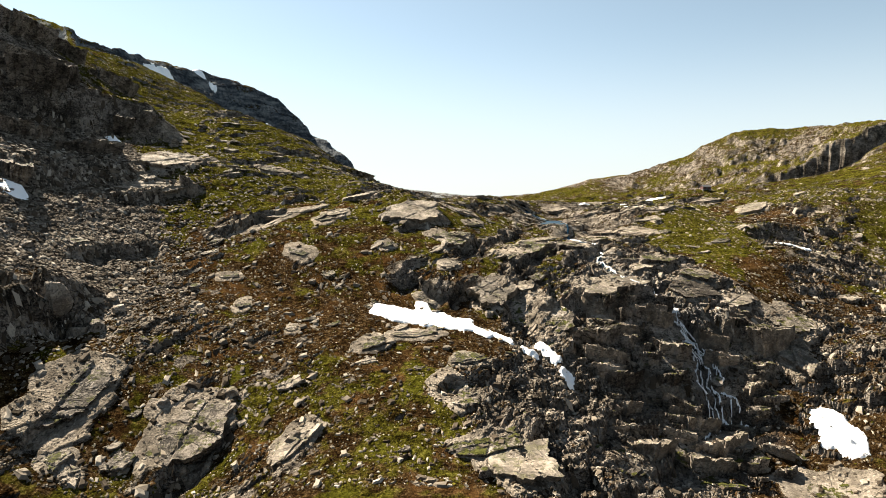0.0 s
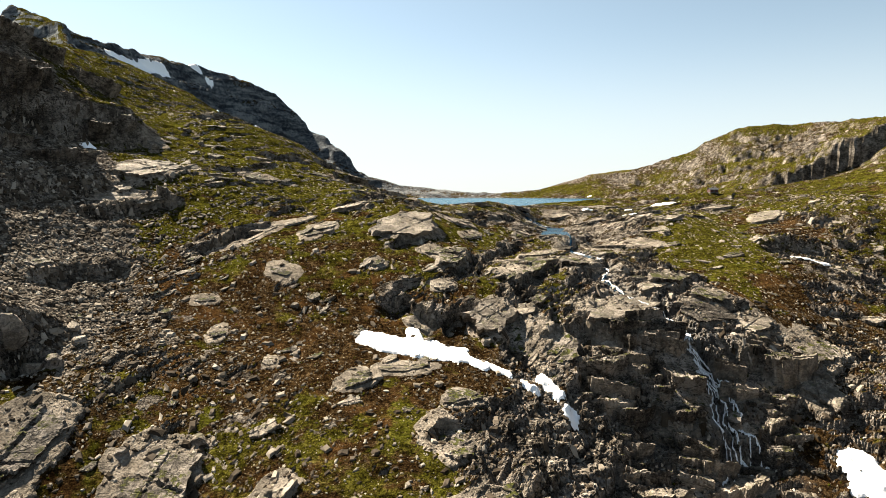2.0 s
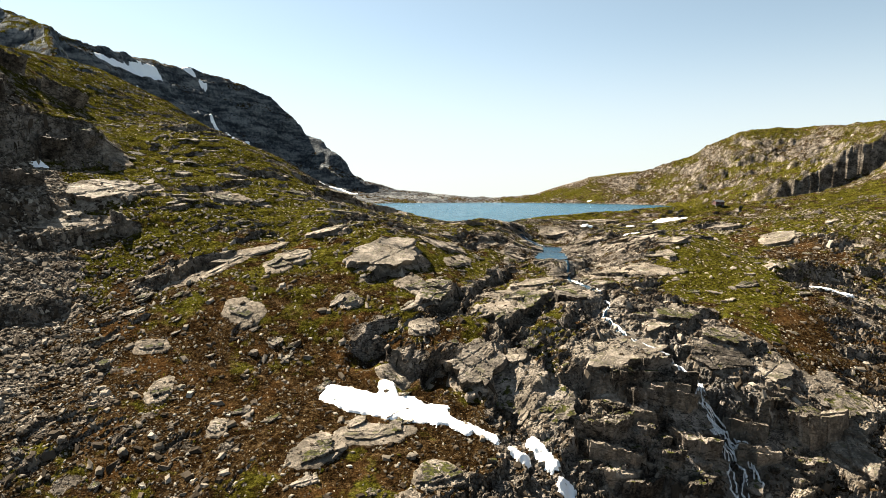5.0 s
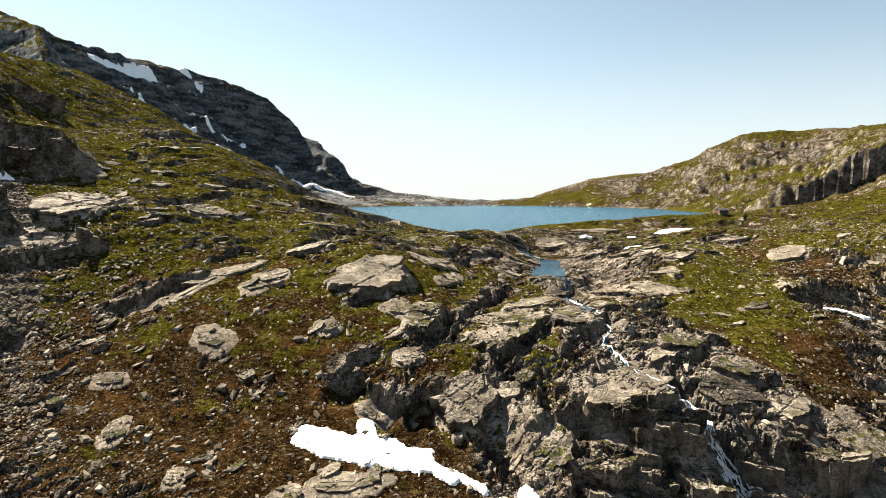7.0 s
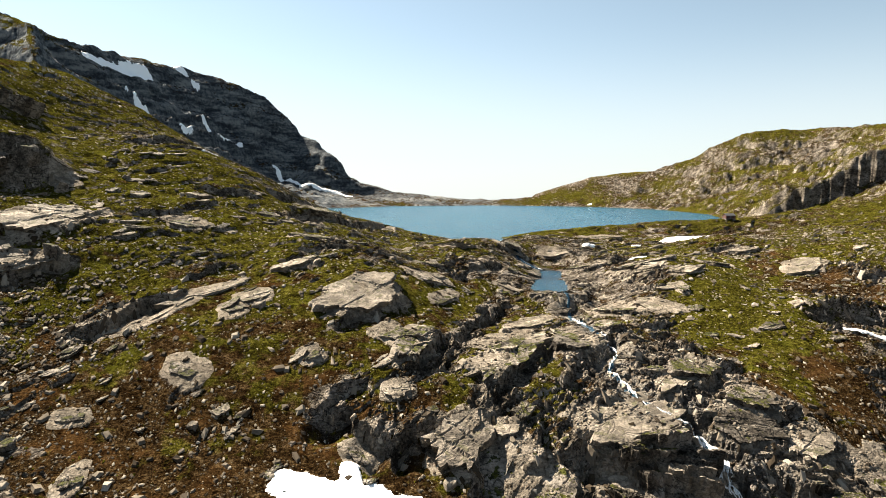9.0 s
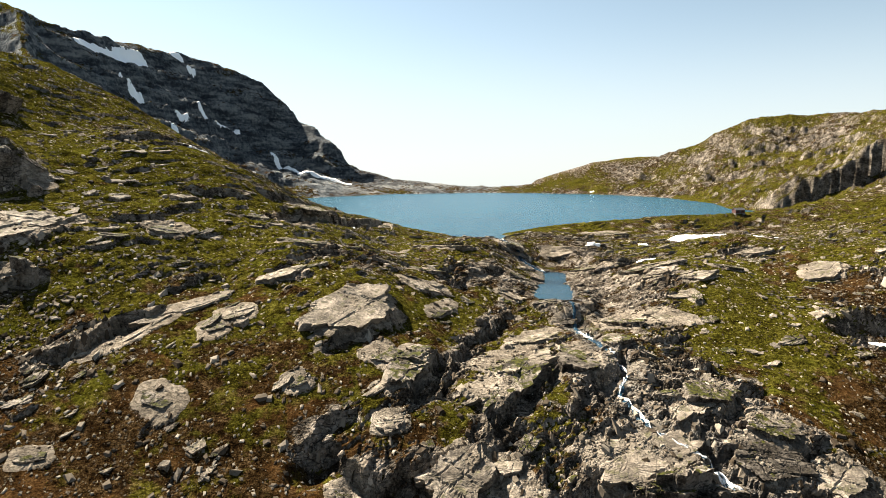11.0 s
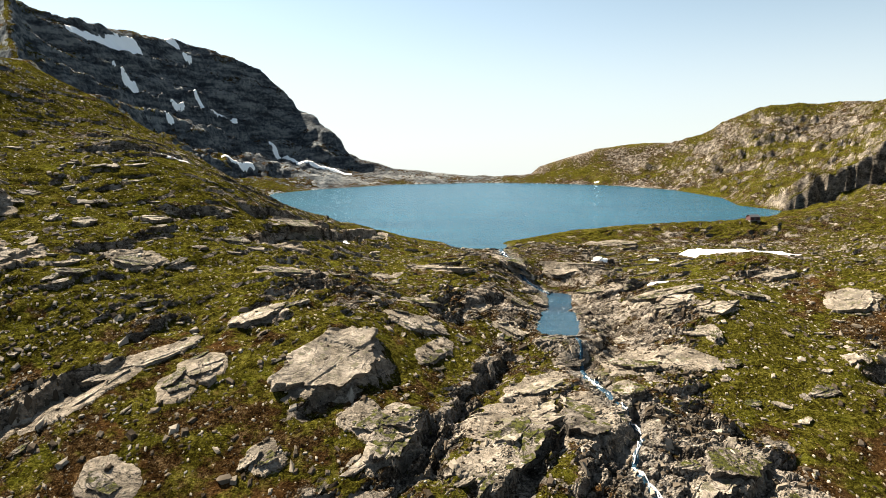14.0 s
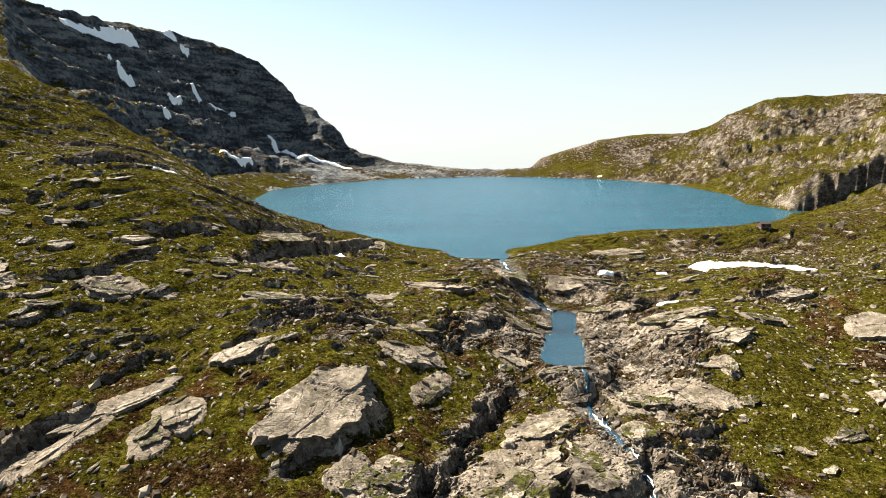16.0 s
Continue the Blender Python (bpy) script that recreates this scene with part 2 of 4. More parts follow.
def ground_level(x, y):
    """The height of the ground."""
    near = 1 - smooth(282, 306, y)
    level = slope_level(np.clip(x, -175, 190), np.clip(y, 45, 300)) + 0.25 * np.minimum(x + 175, 0) * -1 + 0.1 * np.maximum(x - 190, 0)
    wide = (1 - smooth(165, 200, x)) * smooth(-260, -170, x)
    far = 1 - near * wide
    away = np.clip(smooth(300, 420, y) + smooth(190, 300, x) + smooth(-170, -300, x), 0, 1)
    some = far > 0
    level[some] = basin_level(x[some], y[some]) * far[some] + level[some] * (1 - far[some])
    dry = smooth(0.0, 25.0, np.maximum(level - LAKE, 0) * 6)
    # hollows and rock steps
    up, foot = step(x, y, 30, 126, 64, 124, 2.2, 16, 14)
    level = level + near * (0.7 * up - 0.6 * foot)
    up, foot = step(x, y, 80, 172, 98, 175, 1.4, 12, 9)
    level = level + near * (2.0 * up - 1.3 * foot)
    up, foot = step(x, y, -128, 158, -92, 186, 3.0, 14, 16)
    level = level + near * (8.5 * up - 2.0 * foot)
    up, foot = step(x, y, -110, 122, -84, 152, 3.0, 12, 14)
    level = level + near * (1.6 * up - 1.0 * foot)
    up, foot = step(x, y, -78, 84, -66, 103, 2.0, 10, 10)
    level = level + near * (5.0 * up - 2.0 * foot)
    up, foot = step(x, y, 200, 437, 305, 442, 1.2, 26, 40, 2.0)
    level = level + (13.0 * up - 4.5 * foot)
    up, foot = step(x, y, -215, 372, -392, 604, 5.0, 70, 40, 2.5, 50)
    level = level - 32.0 * foot
    level = level + near * ledges(x, y)
    # the stream's bed
    bed = 0.0
    for p, q in zip(STREAM, STREAM[1:]):
        bed = np.maximum(bed, bank(x, y, *p, *q, 0.9, 3.2))
    level = level - 0.8 * bed * (1 - smooth(283, 291, y))
    level = level - 0.4 * bank(x, y, 87, 166, 93, 166, 3, 9) - 1.0 * bank(x, y, 80, 253, 99, 247, 6, 9) + 0.3 * bank(x, y, 62, 228, 106, 226, 3, 7)
    some = away > 0
    sx, sy = x[some], y[some]
    calm, _ = reach(sx, sy, CREST, False)
    level[some] = far_relief(sx, sy, level[some], 0.32 + 0.68 * smooth(0, 45, calm), away[some], dry[some])
    some = (away < 1) & (y > 60)
    level[some] += ((1 - away) * dry)[some] * near_relief(x[some], y[some], level[some])
    # the pool's hollow and its gravel bar
    some = (np.abs(x - 31) < 60) & (np.abs(y - 209) < 70)
    px, py, was = x[some], y[some], level[some]
    pool = np.maximum(bank(px, py, 33.5, 226, 31.5, 212, 1.6, 2.2), bank(px, py, 30.5, 206, 28.5, 192, 2.9, 2.2))
    brim = bank(px, py, 33.0, 228, 28.5, 190, 7.0, 6.0)
    off, _ = reach(px, py, np.array(((34.0, 228.0), (31.5, 210.0), (28.5, 190.0))), False)
    cap = POOL + 0.35 + 0.22 * np.maximum(off - 4.0, 0) + 0.02 * np.maximum(off - 4.0, 0) ** 2 + 0.25 * rough(px, py, 5, 3, 143)
    was = np.minimum(was, cap)
    was = np.where(brim > 0, was * (1 - brim) + np.maximum(was, POOL + 0.35 + 0.25 * rough(px, py, 4, 2, 141)) * brim, was)
    level[some] = was * (1 - pool) + (POOL - 0.6) * pool
    edge = np.where(x < -235, 985.0, 985.0 - 55.0 * smooth(-235, -195, x))
    back = smooth(0, 80, y - edge)
    level = level * (1 - back) + np.minimum(level, -30.0 - 0.16 * np.maximum(y - 985, 0)) * back
    # a farther ridge to the right
    some = y > 1100
    ridge = np.interp(x[some], (140, 175, 308, 428, 535, 700, 950), (-20, 8, 50, 67, 66, 60, 30)) + 4 * rough(x[some], y[some], 120, 3, 145)
    level[some] = np.maximum(level[some], (ridge + 160) * np.exp(-((y[some] - 1570) / 160) ** 2) - 160)
    return level


def near_relief(x, y, level):
    """Swells, dipping rock ribs that break off on their lower side, clefts and shelves of the near slope."""
    out = 0.55 * rough(x, y, 17, 3, 5) + 0.35 * rough(x * 0.8 + y * 0.6, (y * 0.8 - x * 0.6) * 2.4, 11, 2, 11)
    g, w = 0.57 * x + 0.82 * y, 0.82 * x - 0.57 * y
    turn = smooth(45, 70, x)
    w = w * (1 - turn) + (0.25 * x - 0.97 * y) * turn
    smoothed = smooth(0.1, 0.5, 0.9 * bank(x, y, 74, 196, 68, 165, 9, 9))
    bend = rough(x, y, 15, 3, 55)
    crag = smooth(-70, -95, x) * smooth(215, 185, y)
    for wave_, high, seed in ((7.3, 0.85, 151), (2.7, 0.30, 153)):
        frac = w / wave_ + (0.55 if wave_ > 5 else 1.1) * bend + 0.25 * rough(x, y, 4, 2, seed)
        frac = frac - np.floor(frac)
        patch = smooth(-0.15, 0.35, rough(g, w * 1.8, 16 if wave_ > 5 else 8, 3, seed + 1))
        out = out + high * patch * (1 - 0.8 * smoothed) * (1 - 0.5 * crag) * (np.where(frac < 0.93, frac / 0.93, (1 - frac) / 0.07) - 0.5)
    cleft = (1 - np.abs(waves(g / 13.0 + 0.6 * rough(x, y, 9, 2, 57), w / 4.2, 59))) ** 7
    out = out - (0.9 - 0.5 * smooth(-30, -55, x)) * cleft * smooth(-0.2, 0.4, rough(x, y, 22, 2, 63))
    tread = 2.1
    phase = (level + out + 0.20 * x - 0.10 * y + 1.3 * rough(x, y, 14, 3, 47)) / tread
    frac = phase - np.floor(phase)
    shelf = (smooth(0.5, 0.98, frac) - frac) * tread
    ledgy = smooth(-0.1, 0.5, rough(x, y, 26, 2, 53) + 0.5 * bank(x, y, 35, 165, 45, 120, 14, 18) + 0.45 * bank(x, y, -10, 160, 5, 120, 16, 14) - 0.9 * smoothed)
    return out + shelf * (0.6 - 0.3 * smooth(-30, -55, x)) * ledgy


def rockiness(x, y):
    """Where bare rock and loose stone show rather than turf, 0 to 1, before the fine detail."""
    r = 0.35 + 0.22 * rough(x, y, 30, 3, 61)
    r = r + 0.5 * bank(x, y, 45, 130, 22, 84, 13, 12) + 0.26 * bank(x, y, 30, 255, 38, 150, 16, 16) + 0.40 * bank(x, y, -98, 150, -80, 108, 12, 10)
    r = r + 0.25 * bank(x, y, -40, 108, -62, 128, 14, 16) + 0.25 * bank(x, y, 92, 178, 88, 128, 18, 14) + 0.5 * bank(x, y, -140, 175, -100, 130, 22, 10)
    r = r - 0.35 * bank(x, y, 72, 200, 66, 158, 11, 9) - 0.12 * bank(x, y, -75, 225, -62, 170, 24, 18) + 0.32 * bank(x, y, 45, 288, 120, 298, 16, 14)
    r = r + 0.22 * bank(x, y, 56, 196, 86, 218, 6, 8) - 0.16 * bank(x, y, -45, 142, -14, 118, 12, 14)
    r = r + 0.5 * bank(x, y, 41, 222, 38, 199, 3, 4)
    return np.clip(r, 0, 1)


# Rock outcrops: place, length, width in metres, and heading in degrees.
UPPER = (
    (-11.8, 156.8, 19.6, 10.6, 60), (-5.2, 146.4, 7.3, 7.8, 53), (-0.9, 148.3, 7.0, 5.9, 65), (15.8, 154.4, 17.9, 12.6, 51),
    (21.2, 167.8, 12.9, 6.6, 41), (29.4, 156.9, 14.4, 11.0, 48), (41.2, 178.8, 12.5, 13.3, -29), (50.5, 177.4, 11.4, 7.2, -55),
    (36.6, 166.5, 6.6, 7.2, 8), (43.9, 222.4, 13.3, 5.7, -27), (55.4, 207.3, 15.8, 8.8, -3), (1.2, 221.4, 21.4, 9.6, -31),
    (-12.0, 209.8, 9.6, 6.8, 64), (-1.5, 179.7, 11.6, 6.1, 16), (3.0, 173.0, 12.3, 4.2, 68), (-58.2, 181.2, 10.8, 8.2, 11),
    (-28.4, 168.4, 10.0, 6.8, 38), (-34.7, 149.5, 5.7, 7.2, 30),
)
UPPER_MORE = (
    (-46.8, 147.2, 16.0, 4.6, 57), (-40.1, 157.3, 11.2, 3.8, 51), (-30.4, 189.8, 10.9, 4.7, 17), (-32.6, 153.9, 7.3, 6.2, 37),
    (-72.9, 174.6, 2.5, 6.0, 47), (57.9, 183.7, 3.0, 5.7, -5), (73.9, 205.2, 8.8, 5.6, -6), (85.7, 217.7, 8.9, 4.0, 12),
    (61.7, 192.8, 10.7, 5.7, 22), (94.0, 199.6, 9.9, 10.3, 38), (19.1, 243.6, 21.8, 7.8, -67), (35.9, 241.5, 12.5, 6.8, -3),
    (59.6, 284.0, 16.7, 7.9, 13), (54.8, 199.5, 8.8, 5.4, 23), (-38.1, 211.6, 12.6, 8.9, 44), (-40.2, 234.5, 20.5, 7.7, 72),
    (-26.0, 271.4, 21.9, 6.7, 64), (21.9, 206.9, 9.2, 6.3, -38),
)
UPPER_REST = (
    (18.2, 188.6, 7.5, 5.5, -31), (25.9, 184.8, 7.2, 4.0, 28), (29.1, 179.0, 7.5, 3.5, 28), (-1.5, 190.4, 8.0, 4.4, 0),
    (11.1, 196.3, 8.7, 3.8, 46),
)
MIDDLE = (
    (15.0, 145.4, 20.8, 7.2, 56), (33.4, 133.2, 22.1, 13.7, 37), (29.3, 158.6, 9.5, 6.8, -53), (51.3, 134.5, 9.9, 7.7, -7),
    (55.0, 140.4, 8.5, 6.5, 2), (14.6, 129.4, 4.6, 3.9, -2), (20.2, 122.7, 4.4, 4.9, 48), (-0.7, 143.9, 11.8, 5.4, 72),
    (-2.8, 133.4, 5.8, 4.7, 16), (7.6, 126.7, 8.1, 11.1, -27), (58.4, 124.8, 12.4, 13.5, 12), (71.1, 130.7, 9.8, 11.0, 26),
    (-42.1, 113.8, 3.4, 6.7, 12), (-30.5, 106.9, 2.8, 4.3, 6), (-36.1, 133.4, 8.0, 6.0, -20), (-48.4, 123.9, 5.4, 4.0, 20),
    (-80.3, 164.9, 25.2, 11.8, 63), (-89.7, 186.9, 6.2, 7.6, 55),
)
MIDDLE_MORE = (
    (-77.6, 150.9, 16.3, 5.6, 34), (-81.1, 153.6, 3.9, 5.8, 49), (-51.5, 145.0, 11.4, 5.7, 53),
    (-44.8, 152.7, 9.2, 3.9, 44), (-8.3, 109.1, 11.0, 5.0, 13), (-17.4, 138.5, 4.5, 5.0, 42),
    (-6.8, 124.3, 5.9, 5.8, -34), (36.0, 153.9, 12.7, 5.7, 57), (47.7, 147.3, 9.1, 7.4, 38), (45.4, 146.6, 15.2, 5.5, -127),
    (60.9, 133.7, 9.1, 7.1, 37),
)
LOWER = (
    (-39.8, 84.3, 13.1, 12.0, 92), (-57.8, 85.0, 15.2, 13.8, 81), (-54.1, 76.2, 4.7, 5.1, 61), (-51.3, 74.6, 3.3, 5.0, 57),
    (-1.5, 94.1, 8.3, 6.2, 65),
    (1.7, 102.4, 6.9, 5.4, 39), (1.1, 91.5, 7.0, 6.7, 42), (-15.2, 104.1, 7.4, 6.2, 60), (8.6, 78.4, 12.5, 11.1, 44),
    (4.9, 81.7, 11.8, 5.4, 27), (40.0, 113.9, 11.1, 11.3, -4), (42.1, 123.6, 8.9, 9.0, 14), (56.5, 121.6, 12.7, 17.5, 24),
    (67.4, 120.7, 6.7, 10.6, 2), (-22.6, 81.0, 9.4, 5.8, 64),
)
LOWER_MORE = (
    (27.4, 91.5, 11.1, 6.8, 55), (39.3, 99.3, 7.5, 6.9, 38), (48.4, 104.8, 6.8, 7.3, 26), (59.8, 93.5, 16.1, 10.7, 4),
    (41.5, 103.6, 6.0, 6.1, -12), (-97.1, 125.8, 4.0, 9.6, 10),
    (-79.5, 120.8, 7.2, 6.6, 59), (13.2, 124.5, 9.8, 11.5, 49), (19.2, 121.0, 10.8, 7.5, 58), (31.4, 124.9, 11.3, 9.8, 24),
)
CRAG = (
    (-133.4, 185.8, 30.7, 17.5, 94), (-122.8, 170.2, 22.9, 22.3, 85), (-144.6, 194.9, 24.1, 18.7, 104), (-141.2, 207.5, 33.8, 15.4, 105),
    (-112.6, 153.5, 25.1, 20.2, 100), (-116.2, 186.0, 30.1, 20.0, 95), (-132.3, 220.9, 27.8, 15.7, 96), (-101.9, 178.2, 8.7, 12.4, 60),
    (-100.1, 132.7, 7.6, 15.1, 63), (-97.3, 154.7, 16.0, 11.0, 88),
)


def plinths(rows, raised, slab):
    """Bare rock that rises gently from the turf and breaks off on its lower side."""
    for x, y, long, wide, heading in rows:
        long, wide = min(long, 19.0), min(wide, 12.0)
        heading = heading - 180 if heading > 95 else heading + 180 if heading < -95 else heading
        c, s = math.cos(radians(heading)), math.sin(radians(heading))
        r = 0.75 * long + 4
        j = np.searchsorted(YS, (y - r, y + r))
        i = np.searchsorted(US, ((x - r - MIDDLE_X) / fan(y - r if x - r < MIDDLE_X else y + r), (x + r - MIDDLE_X) / fan(y - r if x + r > MIDDLE_X else y + r)))
        gx, gy = GX[j[0]:j[1], i[0]:i[1]], GY[j[0]:j[1], i[0]:i[1]]
        u, v = (gx - x) * c + (gy - y) * s, (gy - y) * c - (gx - x) * s
        shape = (np.abs(u / (0.54 * long)) ** 3 + np.abs(v / (0.52 * wide)) ** 3) ** (1 / 3)
        mask = smooth(1.04, 0.90, shape + 0.26 * rough(gx, gy, 4.5, 3, 161))
        high = min(0.6, max(0.25, 0.06 * wide))
        part_ = raised[j[0]:j[1], i[0]:i[1]]
        np.maximum(part_, mask * high * (1 - 0.7 * np.clip(v / (1.3 * wide) + 0.5, 0, 1)) * (1 + 0.15 * rough(gx, gy, 5, 2, 163)), out=part_)
        slab[j[0]:j[1], i[0]:i[1]] = np.maximum(slab[j[0]:j[1], i[0]:i[1]], mask)


# ---- materials ----
class Mat:
    """A node material, written out step by step."""

    def __init__(self, name, depth=1.0):
        self.depth = depth              # scales every colour of the material, to deepen shade against the raised exposure
        self.mat = bpy.data.materials.new(name)
        self.mat.use_nodes = True
        self.n, self.l = self.mat.node_tree.nodes, self.mat.node_tree.links
        self.bsdf = self.n["Principled BSDF"]
        self.where = self.n.new("ShaderNodeNewGeometry").outputs["Position"]

    def put(self, value, socket):
        if isinstance(value, bpy.types.NodeSocket):
            self.l.new(value, socket)
        else:
            socket.default_value = value

    def noise(self, scale, detail=6.0, rough_=0.55, at=None, warp=0.0):
        node = self.n.new("ShaderNodeTexNoise")
        self.put(at or self.where, node.inputs["Vector"])
        node.inputs["Scale"].default_value, node.inputs["Detail"].default_value = scale, detail
        node.inputs["Roughness"].default_value, node.inputs["Distortion"].default_value = rough_, warp
        return node.outputs[0]

    def cell(self, scale, feature="F1", at=None, out="Distance"):
        node = self.n.new("ShaderNodeTexVoronoi")
        node.feature = feature
        self.put(at or self.where, node.inputs["Vector"])
        node.inputs["Scale"].default_value = scale
        return node.outputs[out]

    def squash(self, scale, turn=(0, 0, 0), at=None):
        node = self.n.new("ShaderNodeMapping")
        self.put(at or self.where, node.inputs["Vector"])
        node.inputs["Scale"].default_value, node.inputs["Rotation"].default_value = scale, [radians(a) for a in turn]
        return node.outputs[0]

    def attr(self, name):
        node = self.n.new("ShaderNodeAttribute")
        node.attribute_name = name
        return node.outputs["Fac"]

    def math(self, what, a, b=0.0, c=0.0):
        node = self.n.new("ShaderNodeMath")
        node.operation = what
        for v, s in zip((a, b, c), node.inputs):
            self.put(v, s)
        return node.outputs[0]

    def ramp(self, value, *stops):
        node = self.n.new("ShaderNodeValToRGB")
        self.put(value, node.inputs[0])
        els = node.color_ramp.elements
        while len(els) < len(stops):
            els.new(0.5)
        for el, (at, colour) in zip(els, stops):
            el.position, el.color = at, (*(c * self.depth for c in colour), 1) if isinstance(colour, tuple) else (colour, colour, colour, 1)
        return node.outputs[0]

    def mix(self, k, a, b, how="MIX"):
        node = self.n.new("ShaderNodeMix")
        node.data_type, node.blend_type = "RGBA", how
        self.put(k, node.inputs[0])
        for v, s in ((a, node.inputs[6]), (b, node.inputs[7])):
            self.put((*(c if how == "MULTIPLY" else c * self.depth for c in v), 1) if isinstance(v, tuple) and len(v) == 3 else v, s)
        return node.outputs[2]

    def bump(self, height, strength, distance, under=None):
        node = self.n.new("ShaderNodeBump")
        self.put(height, node.inputs["Height"])
        node.inputs["Strength"].default_value, node.inputs["Distance"].default_value = strength, distance
        if under:
            self.put(under, node.inputs["Normal"])
        return node.outputs[0]

    def done(self, colour, roughness=0.9, normal=None, **more):
        self.put((*colour, 1) if isinstance(colour, tuple) and len(colour) == 3 else colour, self.bsdf.inputs["Base Color"])
        self.put(roughness, self.bsdf.inputs["Roughness"])
        if normal:
            self.put(normal, self.bsdf.inputs["Normal"])
        for key, value in more.items():
            self.put(value, self.bsdf.inputs[key.replace("_", " ")])
        return self.mat


def rock_colour(m):
    """Grey-buff gneiss with lichen, stains and dark seams. Gives the colour and the relief."""
    big, mid, fine = m.noise(0.20, 5, 0.6), m.noise(0.9, 6, 0.68), m.noise(3.2, 5, 0.72)
    tone = m.math("ADD", m.math("MULTIPLY", big, 0.45), m.math("ADD", m.math("MULTIPLY", mid, 0.30), m.math("MULTIPLY", fine, 0.25)))
    base = m.ramp(tone, (0.41, (0.030, 0.025, 0.020)), (0.48, (0.140, 0.118, 0.097)), (0.535, (0.290, 0.250, 0.211)), (0.60, (0.45, 0.394, 0.342)))
    base = m.mix(m.ramp(m.noise(0.6, 6, 0.7, m.squash((1, 1, 3))), (0.56, 0.0), (0.66, 0.55)), base, (0.085, 0.07, 0.053))
    base = m.mix(m.ramp(m.noise(2.0, 5, 0.75), (0.57, 0.0), (0.66, 0.55)), base, (0.35, 0.322, 0.245))
    seams = None
    for scale, shape, turn in ((0.22, (1.0, 0.32, 1.6), (0, 0, 34)), (0.40, (0.35, 1.0, 1.0), (0, 14, 30))):
        line = m.math("ABSOLUTE", m.math("SUBTRACT", m.noise(scale, 4, 0.55, m.squash(shape, turn), 0.6), 0.5))
        line = m.ramp(line, (0.0, 0.0), (0.018, 1.0))
        seams = m.math("MULTIPLY", seams, line) if seams else line
    base = m.mix(seams, (0.035, 0.03, 0.026), base)
    strata = m.noise(0.8, 4, 0.6, m.squash((0.35, 0.35, 3.2), (14, -10, 0)))
    relief = m.math("ADD", m.math("MULTIPLY", seams, 0.5), m.math("ADD", m.math("MULTIPLY", mid, 1.2), m.math("ADD", m.math("MULTIPLY", fine, 0.5), m.math("MULTIPLY", strata, 0.9))))
    return base, relief


def make_rock(name, tint=(1, 1, 1), turf=0.0):
    m = Mat(name, 0.60)
    colour, relief = rock_colour(m)
    if tint != (1, 1, 1):
        colour = m.mix(1.0, colour, tint, "MULTIPLY")
    if turf:
        node = m.n.new("ShaderNodeSeparateXYZ")
        m.l.new(m.n["Geometry"].outputs["True Normal"], node.inputs[0])
        flat = m.ramp(m.math("ADD", m.math("MULTIPLY", node.outputs[2], 0.55), m.math("MULTIPLY", m.noise(0.55, 5, 0.65), 0.75)), (0.98 - turf, 0.0), (1.02 - turf, 1.0))
        colour = m.mix(flat, colour, m.ramp(m.noise(1.7, 5), (0.40, (0.02, 0.019, 0.006)), (0.60, (0.075, 0.078, 0.012))))
    if tint[0] > 1:
        colour = m.mix(0.35, colour, m.ramp(m.noise(0.4, 5), (0.35, (0.26, 0.222, 0.182)), (0.65, (0.43, 0.376, 0.318))))
    return m.done(colour, m.ramp(m.noise(3.0), (0.3, 0.75), (0.7, 0.95)), m.bump(relief, 0.7, 0.3), Specular_IOR_Level=0.08)


